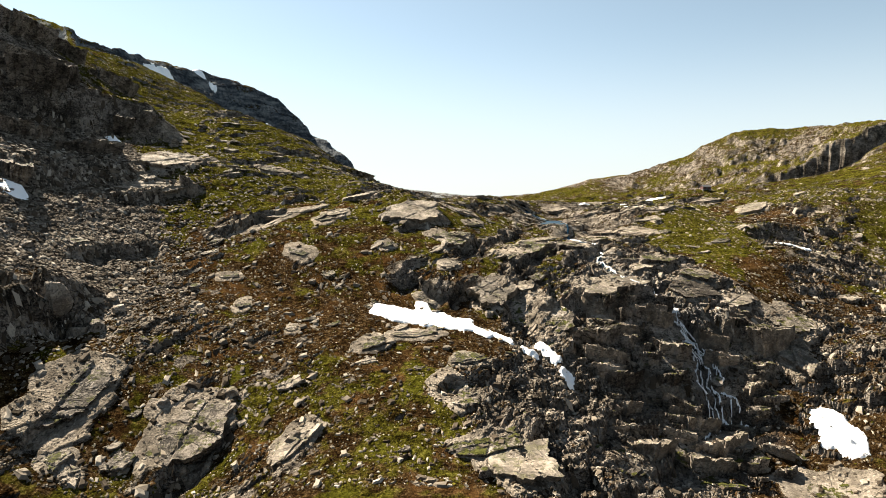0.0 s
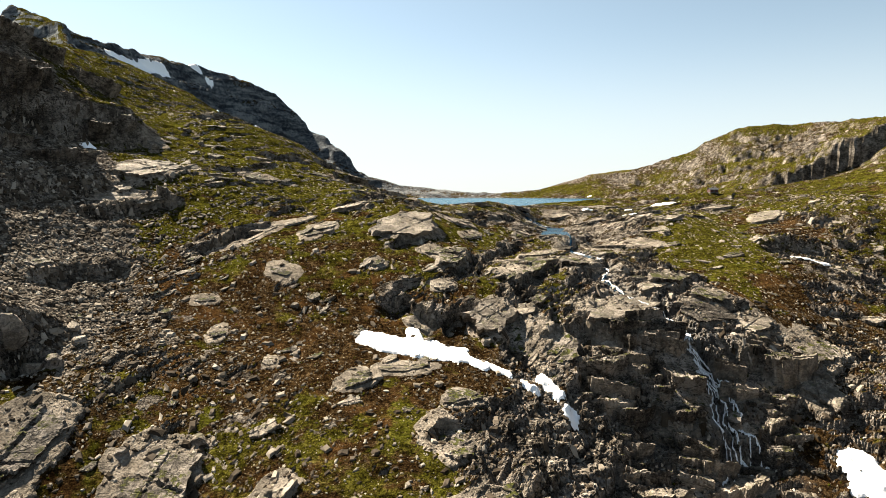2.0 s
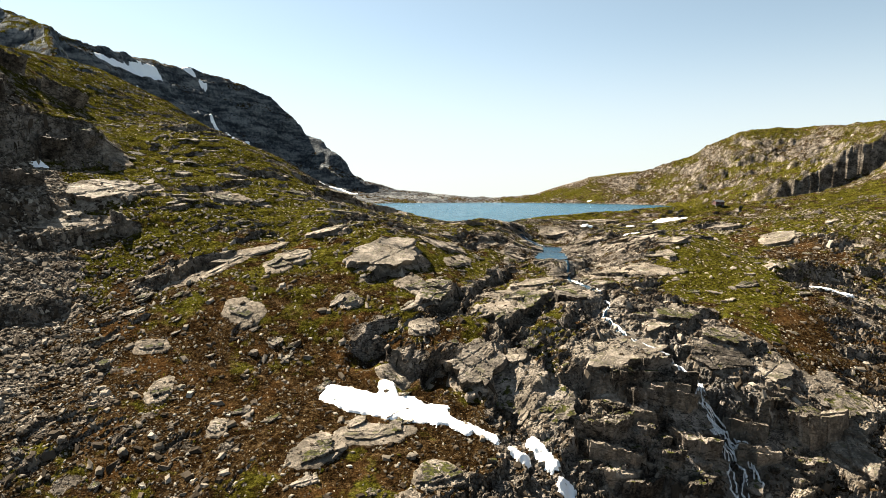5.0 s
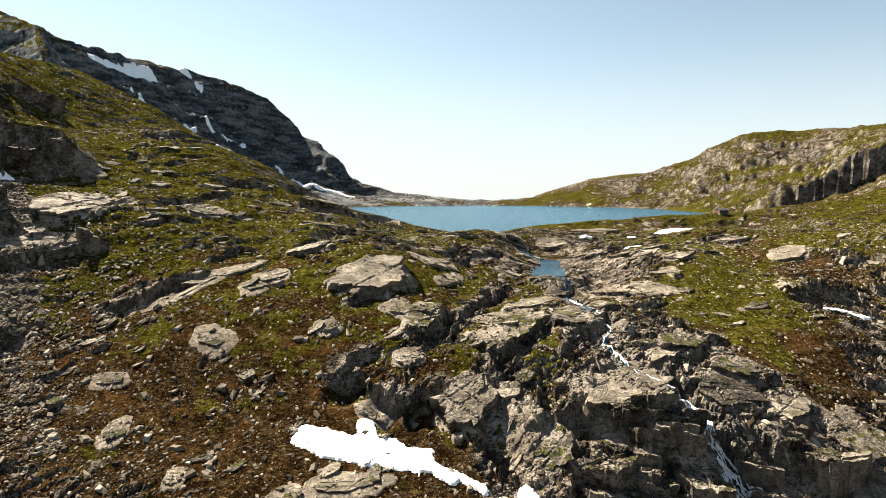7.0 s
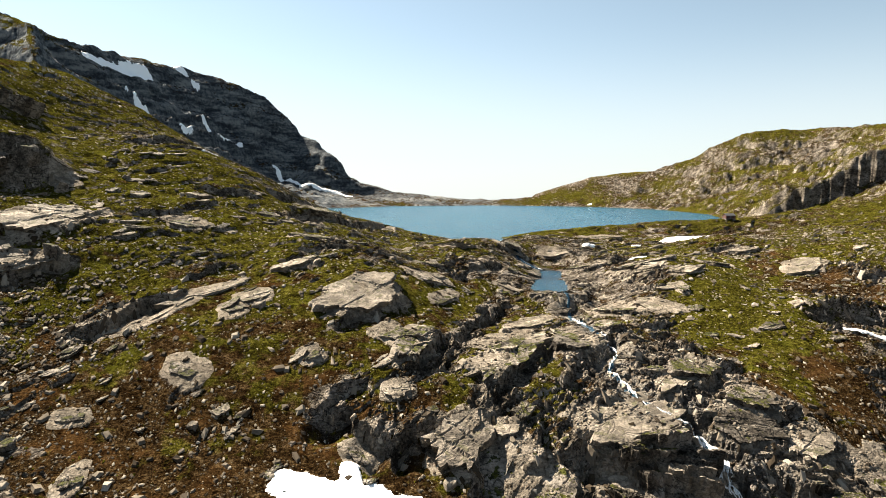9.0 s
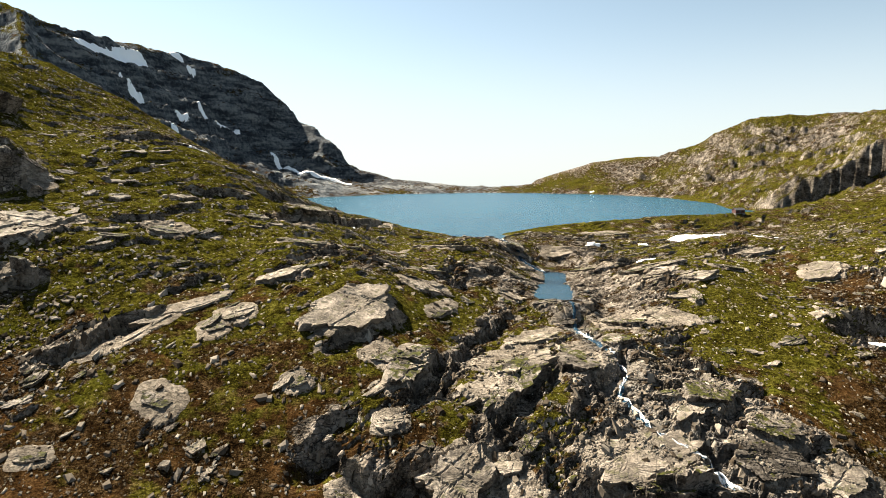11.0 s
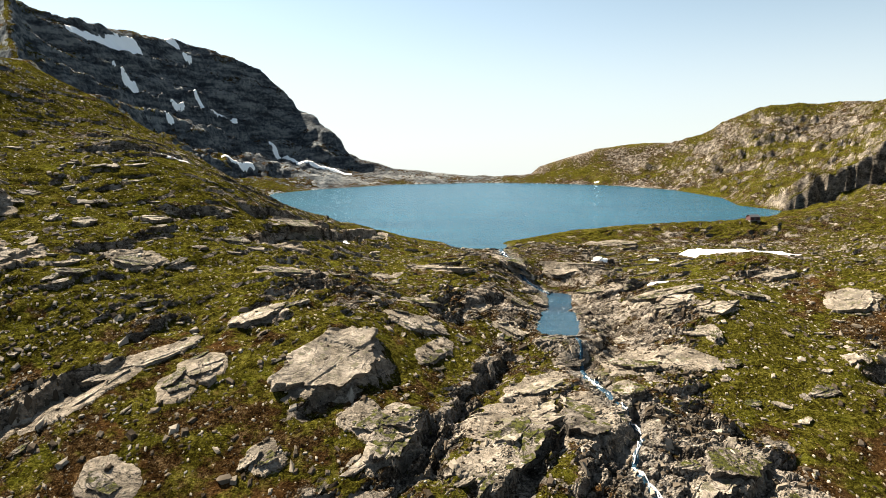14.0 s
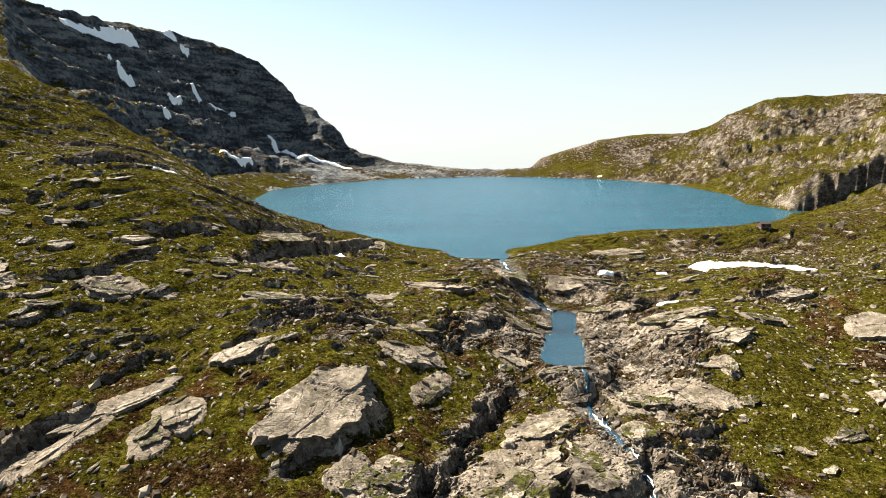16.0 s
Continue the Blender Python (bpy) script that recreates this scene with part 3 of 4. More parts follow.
def make_ground():
    m = Mat("mountain_ground", 0.645)
    rocky, heath, wet, slab = m.attr("rocky"), m.attr("heath"), m.attr("wet"), m.attr("slab")
    stone, relief = rock_colour(m)
    # Haze and sky-lit shade put into the far rock's colour: darker, bluer stone.
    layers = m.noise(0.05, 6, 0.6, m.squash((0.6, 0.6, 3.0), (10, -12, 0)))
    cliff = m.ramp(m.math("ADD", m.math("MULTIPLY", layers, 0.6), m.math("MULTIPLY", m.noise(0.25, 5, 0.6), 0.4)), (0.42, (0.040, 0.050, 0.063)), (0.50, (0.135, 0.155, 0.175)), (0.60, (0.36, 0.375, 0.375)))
    stone = m.mix(m.math("MULTIPLY", m.attr("hazed_rock"), 0.9), stone, cliff)
    mid, fine, tuft = m.noise(0.40, 6, 0.65), m.noise(1.5, 5, 0.72), m.noise(4.5, 4, 0.75)
    mottle = m.math("ADD", m.math("MULTIPLY", mid, 0.25), m.math("ADD", m.math("MULTIPLY", fine, 0.40), m.math("MULTIPLY", tuft, 0.35)))
    green = m.ramp(mottle, (0.42, (0.008, 0.0066, 0.0018)), (0.48, (0.036, 0.031, 0.0050)), (0.53, (0.078, 0.0715, 0.011)), (0.60, (0.185, 0.162, 0.038)))
    green = m.mix(m.ramp(m.noise(0.22, 4), (0.55, 0.0), (0.68, 0.6)), green, m.ramp(mottle, (0.42, (0.034, 0.032, 0.004)), (0.60, (0.135, 0.14, 0.018))))
    brown = m.ramp(mottle, (0.42, (0.004, 0.0022, 0.001)), (0.48, (0.021, 0.0115, 0.0048)), (0.53, (0.054, 0.032, 0.0135)), (0.60, (0.17, 0.115, 0.06)))
    brown = m.mix(m.ramp(m.noise(0.13, 4), (0.53, 0.0), (0.66, 0.7)), brown, m.ramp(mottle, (0.40, (0.04, 0.018, 0.007)), (0.60, (0.15, 0.078, 0.028))))
    turf = m.mix(m.ramp(m.math("ADD", heath, m.math("MULTIPLY", m.math("SUBTRACT", m.noise(0.16, 6, 0.62), 0.5), 2.2)), (0.42, 0.0), (0.60, 1.0)), green, brown)
    # gravel and small stones lying in the turf
    size = m.cell(1.9, "F1", None, "Color")
    pebble = m.ramp(m.cell(1.9, "F1"), (0.18, 1.0), (0.42, 0.0))
    rubble = m.mix(pebble, m.mix(0.25, brown, (0.025, 0.018, 0.012)), m.mix(m.ramp(size, (0.1, 0.1), (0.9, 0.9)), (0.06, 0.046, 0.034), (0.35, 0.30, 0.228)))
    patch = m.math("ADD", rocky, m.math("MULTIPLY", m.math("SUBTRACT", m.noise(0.32, 8, 0.68), 0.5), 1.9))
    loose = m.ramp(patch, (0.53, 0.0), (0.65, 1.0))
    bare = m.ramp(m.math("ADD", rocky, m.math("MULTIPLY", m.math("SUBTRACT", m.noise(0.21, 8, 0.6), 0.5), 2.0)), (0.70, 0.0), (0.75, 1.0))
    node = m.n.new("ShaderNodeSeparateXYZ")
    m.l.new(m.n["Geometry"].outputs["True Normal"], node.inputs[0])
    steep = m.ramp(m.math("ADD", node.outputs[2], m.math("MULTIPLY", m.math("SUBTRACT", fine, 0.5), 0.25)), (0.52, 1.0), (0.70, 0.0))
    bare = m.math("MAXIMUM", bare, steep)
    specks = m.ramp(m.math("ADD", m.cell(1.5, "F1"), m.math("MULTIPLY", m.math("SUBTRACT", 0.6, rocky), 0.35)), (0.14, 1.0), (0.20, 0.0))
    colour = m.mix(specks, turf, m.mix(0.5, stone, (0.37, 0.325, 0.25)))
    colour = m.mix(loose, colour, rubble)
    colour = m.mix(bare, colour, stone)
    clean = m.ramp(m.math("ADD", slab, m.math("MULTIPLY", m.math("SUBTRACT", m.noise(0.45, 6, 0.65), 0.5), 1.5)), (0.52, 0.0), (0.60, 1.0))
    colour = m.mix(clean, colour, m.mix(0.45, m.mix(1.0, stone, (1.3, 1.27, 1.2), "MULTIPLY"), m.ramp(mid, (0.35, (0.25, 0.213, 0.172)), (0.65, (0.42, 0.366, 0.305)))))
    colour = m.mix(m.math("MULTIPLY", wet, 0.45), colour, (0.045, 0.036, 0.028))
    height = m.math("ADD", m.math("MULTIPLY", relief, 0.35), m.math("ADD", m.math("MULTIPLY", fine, 0.7), m.math("MULTIPLY", tuft, 0.3)))
    height = m.math("ADD", height, m.math("MULTIPLY", m.math("MULTIPLY", pebble, loose), 0.9))
    height = m.math("ADD", height, m.math("MULTIPLY", specks, 0.6))
    return m.done(colour, m.math("SUBTRACT", 0.92, m.math("MULTIPLY", wet, 0.55)), m.bump(height, 1.0, 0.8), Specular_IOR_Level=m.math("MULTIPLY", wet, 0.4))


def make_water(name, colour, deep, ripple, strength):
    m = Mat(name)
    tone = m.mix(m.ramp(m.noise(0.03, 5, 0.65, m.squash((0.5, 2.0, 1))), (0.38, 0.0), (0.62, 1.0)), colour, deep)
    wave = m.math("ADD", m.noise(ripple, 4, 0.6, m.squash((1, 2.2, 1))), m.math("MULTIPLY", m.noise(ripple * 5, 3), 0.3))
    return m.done(tone, 0.24, m.bump(wave, strength, 0.5), IOR=1.33, Specular_IOR_Level=0.3)


def make_snow():
    m = Mat("old_snow")
    dirt = m.ramp(m.noise(1.6, 6, 0.7), (0.55, 0.0), (0.8, 0.3))
    return m.done(m.mix(dirt, (0.86, 0.87, 0.88), (0.62, 0.58, 0.52)), 0.7, m.bump(m.noise(2.2, 4), 0.5, 0.12))


def make_foam():
    m = Mat("white_water")
    return m.done(m.ramp(m.noise(1.4, 6, 0.7, m.squash((3, 3, 0.4))), (0.38, (0.40, 0.41, 0.42)), (0.58, (0.88, 0.89, 0.9))), 0.35, m.bump(m.noise(4.0, 3, 0.6, m.squash((3, 3, 0.5))), 0.6, 0.1))


ROCK = make_rock("grey_gneiss", (1, 1, 1), 0.10)
ROCK_PALE = make_rock("pale_gneiss", (1.3, 1.27, 1.2), 0.06)
ROCK_DARK = make_rock("dark_gneiss", (0.62, 0.62, 0.62), 0.03)
GROUND = make_ground()
LAKE_WATER = make_water("lake_water", (0.0035, 0.052, 0.082), (0.002, 0.034, 0.060), 0.42, 1.0)
POOL_WATER = make_water("pool_water", (0.012, 0.045, 0.075), (0.008, 0.024, 0.042), 0.9, 0.9)
SNOW = make_snow()
FOAM = make_foam()


# ---- the ground, one sheet ----
def marks(*runs):
    """Grid lines: (from, to, step at the start, step at the end) run after run."""
    out = [runs[0][0]]
    for start, end, a, b in runs:
        n = max(2, round((end - start) / ((a + b) / 2)))
        k = np.linspace(0, 1, n + 1)[1:]
        out += list(start + (end - start) * (a * k + (b - a) * k * k / 2) / ((a + b) / 2))
    return np.array(out)


def sheet(name, gx, gy, level, material, attributes=(), hard=None):
    """A ground or water sheet over a net of places; hard: where its faces are not smoothed."""
    ny, nx = gx.shape
    co = np.stack([gx.ravel(), gy.ravel(), level.ravel()], 1).astype(np.float32)
    i = np.arange(nx * ny).reshape(ny, nx)
    quads = np.stack([i[:-1, :-1], i[:-1, 1:], i[1:, 1:], i[1:, :-1]], -1).reshape(-1, 4)
    me = bpy.data.meshes.new(name)
    me.vertices.add(len(co))
    me.vertices.foreach_set("co", co.ravel())
    me.loops.add(quads.size)
    me.loops.foreach_set("vertex_index", quads.ravel().astype(np.int32))
    me.polygons.add(len(quads))
    me.polygons.foreach_set("loop_start", np.arange(0, quads.size, 4, dtype=np.int32))
    me.polygons.foreach_set("use_smooth", np.ones(len(quads), bool) if hard is None else ~hard[:-1, :-1].ravel())
    me.update(calc_edges=True)
    for key, values in attributes:
        me.attributes.new(key, "FLOAT", "POINT").data.foreach_set("value", values.ravel().astype(np.float32))
    me.materials.append(material)
    return new(name, me)


# The net widens up the valley, so that its pieces are small where the slope is near.
MIDDLE_X = 5.0


def fan(y):
    return np.maximum(y, 90.0) / 150.0


US = marks((-2200, -400, 150, 40), (-400, -124, 12, 2.4), (-124, 124, 0.37, 0.37), (124, 400, 2.4, 12), (400, 2200, 40, 150))
YS = marks((-600, 40, 60, 6), (40, 72, 2, 0.5), (72, 170, 0.33, 0.33), (170, 240, 0.42, 0.5), (240, 300, 0.6, 0.9), (300, 560, 1.2, 2.4), (560, 980, 2.6, 3.6), (980, 2600, 12, 90))
GX, GY = np.meshgrid(US, YS)
GX = MIDDLE_X + GX * fan(GY)
LEVEL = ground_level(GX, GY)
close = smooth(300, 250, GY) * smooth(-170, -140, GX) * smooth(170, 130, GX)
ROCKY = rockiness(GX, GY)
for line, drop, back in LEDGES:
    for p, q in zip(line, line[1:]):
        ROCKY = np.clip(ROCKY + 0.30 * bank(GX, GY, *p, *q, 1.0, 4.0), 0, 1)
SLAB, RAISED = np.zeros_like(LEVEL), np.zeros_like(LEVEL)
for rows in (UPPER, UPPER_MORE, UPPER_REST, MIDDLE, MIDDLE_MORE, LOWER, LOWER_MORE):
    plinths(rows, RAISED, SLAB)
# broken rock, down to the size of the net
near = (close > 0) & (GY > 60)
NX, NY = GX[near], GY[near]
rocky = ROCKY[near]
gully = bank(NX, NY, 30, 124, 60, 116, 11, 10) + bank(NX, NY, 45, 130, 20, 84, 7, 8)
turned = smooth(25, 50, NX)
calmer = np.maximum(smooth(-30, -50, NX) * (1 - 1.6 * bank(NX, NY, -130, 160, -94, 188, 9, 8)), smooth(8, -10, NX) * smooth(160, 140, NY))
broken = (1 - 0.55 * calmer) * (1 - 0.65 * bank(NX, NY, 22, 285, 30, 185, 16, 10)) * (1 - 0.5 * bank(NX, NY, -92, 150, -72, 110, 14, 10)) * smooth(0.45, 0.68, rocky + 0.30 * rough(NX, NY, 9, 4, 87) + 0.3 * gully)
tiles = 0.0
for long, wide, high, seed in ((7.5, 4.2, 1.15, 91), (2.8, 1.7, 0.5, 94), (1.15, 0.75, 0.24, 97)):
    along, joint = shards(NX + 0.5 * rough(NX, NY, 4, 2, 83), NY, long, wide, 56, seed, 1.0)
    across, joint_ = shards(NX, NY + 0.5 * rough(NX, NY, 4, 2, 85), long, wide, -12, seed + 7, 1.0)
    height = along * (1 - turned) + across * turned
    split = np.where(turned < 0.5, joint, joint_)
    tiles = tiles + high * (height - 0.5 * (1 - smooth(0.02, 0.12, split))) * (1 + 0.5 * np.minimum(gully, 1) * (long > 2))
fine = np.zeros_like(LEVEL)
fine[near] = broken * tiles + 0.13 * rough(NX, NY, 3.6, 3, 101, 0.6) + 0.18 * rough(NX, NY, 8, 2, 103)
HARD = np.zeros(LEVEL.shape, bool)
HARD[near] = broken > 0.2
LEVEL += close * fine * (1 - 0.75 * SLAB) + RAISED
wide_rock = np.clip(0.50 + 0.30 * rough(GX, GY, 60, 4, 111) + 0.02 * smooth(-40, -180, GX) * smooth(330, 460, GY) + 0.12 * smooth(600, 800, GY) + 0.22 * smooth(680, 760, GY) * smooth(120, 0, GX) - 0.03 * smooth(120, 200, GX), 0, 1)
ROCKY = ROCKY * close + wide_rock * (1 - close)
HEATH = np.clip(0.5 + 0.22 * rough(GX, GY, 34, 3, 121) - 0.26 * smooth(125, 165, GY) - 0.12 * smooth(-10, -40, GX) * smooth(150, 180, GY) + 0.32 * smooth(142, 110, GY) + 0.1 * smooth(-50, -20, GX) * smooth(20, 0, GX)
                - 0.42 * bank(GX, GY, -25, 82, 12, 84, 12, 14) - 0.3 * bank(GX, GY, 22, 145, 20, 128, 3, 5) + 0.22 * bank(GX, GY, 80, 136, 96, 122, 10, 12) - 0.15 * bank(GX, GY, 62, 160, 90, 158, 8, 8) - 0.2 * bank(GX, GY, -75, 100, -60, 96, 8, 8) - 0.40 * bank(GX, GY, 64, 192, 76, 172, 10, 9) + 0.28 * bank(GX, GY, 93, 182, 82, 150, 7, 9) + 0.20 * bank(GX, GY, 92, 215, 84, 165, 13, 9) + 0.14 * bank(GX, GY, 70, 160, 74, 148, 12, 8) + 0.1 * smooth(-60, -180, GX) * smooth(330, 460, GY), 0, 1)
WET = np.zeros_like(GX)
for p, q in zip(STREAM, STREAM[1:]):
    WET = np.maximum(WET, bank(GX, GY, *p, *q, 1.4, 3.0))
WET = np.clip(WET * (0.7 + 0.5 * rough(GX, GY, 4, 2, 131)) + 0.85 * bank(GX, GY, 47, 128, 42, 104, 9, 9) * smooth(-0.1, 0.4, rough(GX, GY, 6, 3, 133)), 0, 1) * (1 - smooth(280, 290, GY))
# How much haze and shade are painted into the distant rock's colour.
HAZED_ROCK = np.maximum(np.maximum(smooth(-60, -170, GX) * smooth(330, 430, GY), smooth(-120, -150, GX) * smooth(225, 262, GY)), 0.8 * smooth(680, 760, GY) * smooth(140, 20, GX))
ground = tagged(sheet("ground", GX, GY, LEVEL, GROUND, (("rocky", ROCKY), ("heath", HEATH), ("wet", WET), ("slab", SLAB), ("hazed_rock", HAZED_ROCK)), HARD | (SLAB > 0.5)),
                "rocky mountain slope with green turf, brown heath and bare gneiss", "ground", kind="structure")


def floor_many(x, y):
    """The height of the finished ground."""
    p = (x - MIDDLE_X) / fan(y)
    i, j = np.clip(np.searchsorted(US, p) - 1, 0, len(US) - 2), np.clip(np.searchsorted(YS, y) - 1, 0, len(YS) - 2)
    u, v = (p - US[i]) / (US[i + 1] - US[i]), (y - YS[j]) / (YS[j + 1] - YS[j])
    return LEVEL[j, i] * (1 - u) * (1 - v) + LEVEL[j, i + 1] * u * (1 - v) + LEVEL[j + 1, i] * (1 - u) * v + LEVEL[j + 1, i + 1] * u * v


def floor_at(x, y):
    return float(floor_many(np.float64(x), np.float64(y)))


def lean_at(x, y, reach_=3.0):
    """The upward direction of the ground round a place."""
    dx = (floor_at(x + reach_, y) - floor_at(x - reach_, y)) / (2 * reach_)
    dy = (floor_at(x, y + reach_) - floor_at(x, y - reach_)) / (2 * reach_)
    return Vector((-dx, -dy, 1)).normalized()


def raw_mesh(name, co, faces, material, smooth_=True):
    """A mesh of triangles or quads from arrays that the code has worked out."""
    me = bpy.data.meshes.new(name)
    n = faces.shape[1]
    me.vertices.add(len(co))
    me.vertices.foreach_set("co", np.asarray(co, np.float32).ravel())
    me.loops.add(faces.size)
    me.loops.foreach_set("vertex_index", faces.ravel().astype(np.int32))
    me.polygons.add(len(faces))
    me.polygons.foreach_set("loop_start", np.arange(0, faces.size, n, dtype=np.int32))
    me.polygons.foreach_set("use_smooth", np.full(len(faces), smooth_))
    me.update(calc_edges=True)
    me.materials.append(material)
    return me


def blanket(name, strips, cell, thick, material, ragged=0.35, seed=3, level=None):
    """A sheet over the ground along strips (x0, y0, x1, y1, half width), with an uneven edge; level: a flat surface at that height."""
    reach_ = max(s[4] for s in strips) * 1.6 + 2 * cell
    x0, x1 = min(min(s[0], s[2]) for s in strips) - reach_, max(max(s[0], s[2]) for s in strips) + reach_
    y0, y1 = min(min(s[1], s[3]) for s in strips) - reach_, max(max(s[1], s[3]) for s in strips) + reach_
    xs, ys = np.arange(x0, x1, cell), np.arange(y0, y1, cell)
    gx, gy = np.meshgrid(xs, ys)
    field = np.full(gx.shape, -9.0)
    for a, b, c, d, half in strips:
        dx, dy = c - a, d - b
        k = np.clip(((gx - a) * dx + (gy - b) * dy) / max(dx * dx + dy * dy, 1e-6), 0, 1)
        field = np.maximum(field, 1 - np.hypot(gx - a - k * dx, gy - b - k * dy) / half)
    size = max(s[4] for s in strips)
    field = field + ragged * rough(gx, gy, size * 1.3, 4, seed, 0.55)
    base = floor_many(gx, gy)
    if size < 9:
        for _ in range(14):
            base[1:-1, 1:-1] = np.maximum(base[1:-1, 1:-1], 0.25 * (base[:-2, 1:-1] + base[2:, 1:-1] + base[1:-1, :-2] + base[1:-1, 2:]))
    if level is None:
        z = base + np.where(field > 0, thick * np.clip(field * 4.0, 0.0, 1) ** 0.6, -0.25)
    else:
        z = np.full(gx.shape, level)
    i = np.arange(gx.size).reshape(gx.shape)
    quads = np.stack([i[:-1, :-1], i[:-1, 1:], i[1:, 1:], i[1:, :-1]], -1).reshape(-1, 4)
    keep = (field.ravel()[quads] > 0).any(1)
    quads = quads[keep]
    used, quads = np.unique(quads, return_inverse=True)
    co = np.stack([gx.ravel(), gy.ravel(), z.ravel()], 1)[used]
    return new(name, raw_mesh(name, co, quads.reshape(-1, 4), material))


# ---- water ----
lx, ly = np.linspace(-230, 260, 99), np.linspace(276, 900, 130)
lx, ly = np.meshgrid(lx, ly)
lake = tagged(sheet("lake", lx, ly, np.full(lx.shape, LAKE), LAKE_WATER), "clear blue mountain lake with small ripples", "water", kind="structure")
pool = tagged(blanket("stream_pool", ((33.5, 227, 31.5, 212, 3.6), (30.5, 206, 28.5, 191, 5.0)), 0.5, 0, POOL_WATER, 0.0, 5, POOL), "dark clear pool of the mountain stream", "water", kind="structure")


def ribbon(name, line, half, material, lift, seed, wander=0.0, cell=0.5):
    """A strip of water that runs down over the ground along a line of places."""
    rng = random.Random(seed)
    pts = []
    for (ax, ay), (bx, by) in zip(line, line[1:]):
        n = max(1, int(math.hypot(bx - ax, by - ay) / cell))
        pts += [(ax + (bx - ax) * k / n, ay + (by - ay) * k / n) for k in range(n)]
    pts = np.array(pts + [line[-1]])
    swing = np.array([noise.noise((seed * 7.7, i * 0.23, 0)) + 0.5 * noise.noise((seed * 3.3, i * 0.61, 5)) for i in range(len(pts))]) * wander
    along = np.gradient(pts, axis=0)
    along /= np.linalg.norm(along, axis=1)[:, None] + 1e-9
    side = np.stack([-along[:, 1], along[:, 0]], 1)
    pts = pts + side * swing[:, None]
    width = half * np.array([0.75 + 0.5 * rng.random() for _ in pts])
    rows = []
    for k in (-1.0, -0.4, 0.4, 1.0):
        p = pts + side * (k * width)[:, None]
        z = floor_many(p[:, 0], p[:, 1]) + lift * (1.0 if abs(k) < 0.5 else -0.3)
        rows.append(np.stack([p[:, 0], p[:, 1], z], 1))
    co = np.stack(rows, 1)
    i = np.arange(co.shape[0] * 4).reshape(-1, 4)
    quads = np.concatenate([np.stack([i[:-1, a], i[:-1, a + 1], i[1:, a + 1], i[1:, a]], -1) for a in range(3)])
    return new(name, raw_mesh(name, co.reshape(-1, 3), quads, material))


tagged(ribbon("upper_stream", STREAM[:5], 1.0, POOL_WATER, 0.26, 3), "shallow stream running out of the lake over rock", "stream", kind="structure")
tagged(ribbon("lower_stream", STREAM[6:15], 0.5, POOL_WATER, 0.16, 4, 0.4), "narrow mountain stream running down over dark rock", "stream", kind="structure")
rapids = tagged(new("rapids"), "white water tumbling over ledges in the stream", "white water")
for n, (a, b) in enumerate(((1, 2), (3, 4), (7, 8), (9, 13))):
    for k in range(a, b):
        (ax, ay), (bx, by) = STREAM[k], STREAM[k + 1]
        for m in range(5):
            u, v = ((0.02, 0.3), (0.15, 0.5), (0.4, 0.72), (0.55, 0.85), (0.7, 0.98))[m]
            ribbon("foam_streak", ((ax + (bx - ax) * u, ay + (by - ay) * u), (ax + (bx - ax) * v, ay + (by - ay) * v)), 0.06 + 0.04 * (m % 3), FOAM, 0.30, 20 + 7 * n + 5 * k + m, 0.9).parent = rapids
waterfall = tagged(new("waterfall"), "thin white waterfall spreading in strands over dark rock", "waterfall")
FALL = STREAM[13:21]
for n in range(10):
    shift = (n - 4.5) * 0.24
    end = 8 if n % 3 else 5
    line = [(x + shift * (0.3 + k * 0.55), y + 0.25 * shift) for k, (x, y) in enumerate(FALL[:end])]
    ribbon("water_strand", line, 0.06 + 0.06 * (n % 3), FOAM, 0.30, 40 + n, 0.7, 0.4).parent = waterfall

# ---- snow ----
tagged(blanket("snow_patch", ((-15.6, 117.0, -12, 116.2, 2.4), (-12, 116.2, 0, 115.6, 2.8), (-7.6, 120.8, -6.6, 118, 1.5), (0, 115.2, 5.4, 113.4, 1.3)), 0.3, 0.3, SNOW, 0.3), "large white patch of old snow on brown heath", "snow patch", "snow patches")
tagged(blanket("snow_patch", ((7, 113.3, 9.7, 112, 0.8), (12.5, 110.8, 14, 109.4, 1.0)), 0.25, 0.3, SNOW), "thin broken strip of old snow between rocks", "snow patch", "snow patches")
tagged(blanket("snow_patch", ((15.6, 113.8, 18.0, 109.6, 1.15),), 0.25, 0.3, SNOW, 0.25), "narrow white tongue of old snow in a gully", "snow patch", "snow patches")
tagged(blanket("snow_patch", ((19.9, 107.4, 19.4, 106.2, 1.2),), 0.25, 0.3, SNOW, 0.25), "small rounded patch of old snow in a gully", "snow patch", "snow patches")
tagged(blanket("snow_patch", ((66.5, 107.5, 67.6, 103, 2.9), (64, 103.5, 64.5, 104, 1.3)), 0.3, 0.3, SNOW, 0.25), "round white snow patch below the waterfall", "snow patch", "snow patches")
tagged(blanket("snow_patch", ((86.5, 167.5, 93, 166, 1.4),), 0.25, 0.3, SNOW, 0.3), "small snow patch at the foot of a shaded rock step", "snow patch", "snow patches")
tagged(blanket("snow_patch", ((80, 253, 90, 250, 5.6), (88, 250, 101, 244.5, 4.4)), 0.4, 0.5, SNOW, 0.2), "long white snow patch near the lake shore", "snow patch", "snow patches")
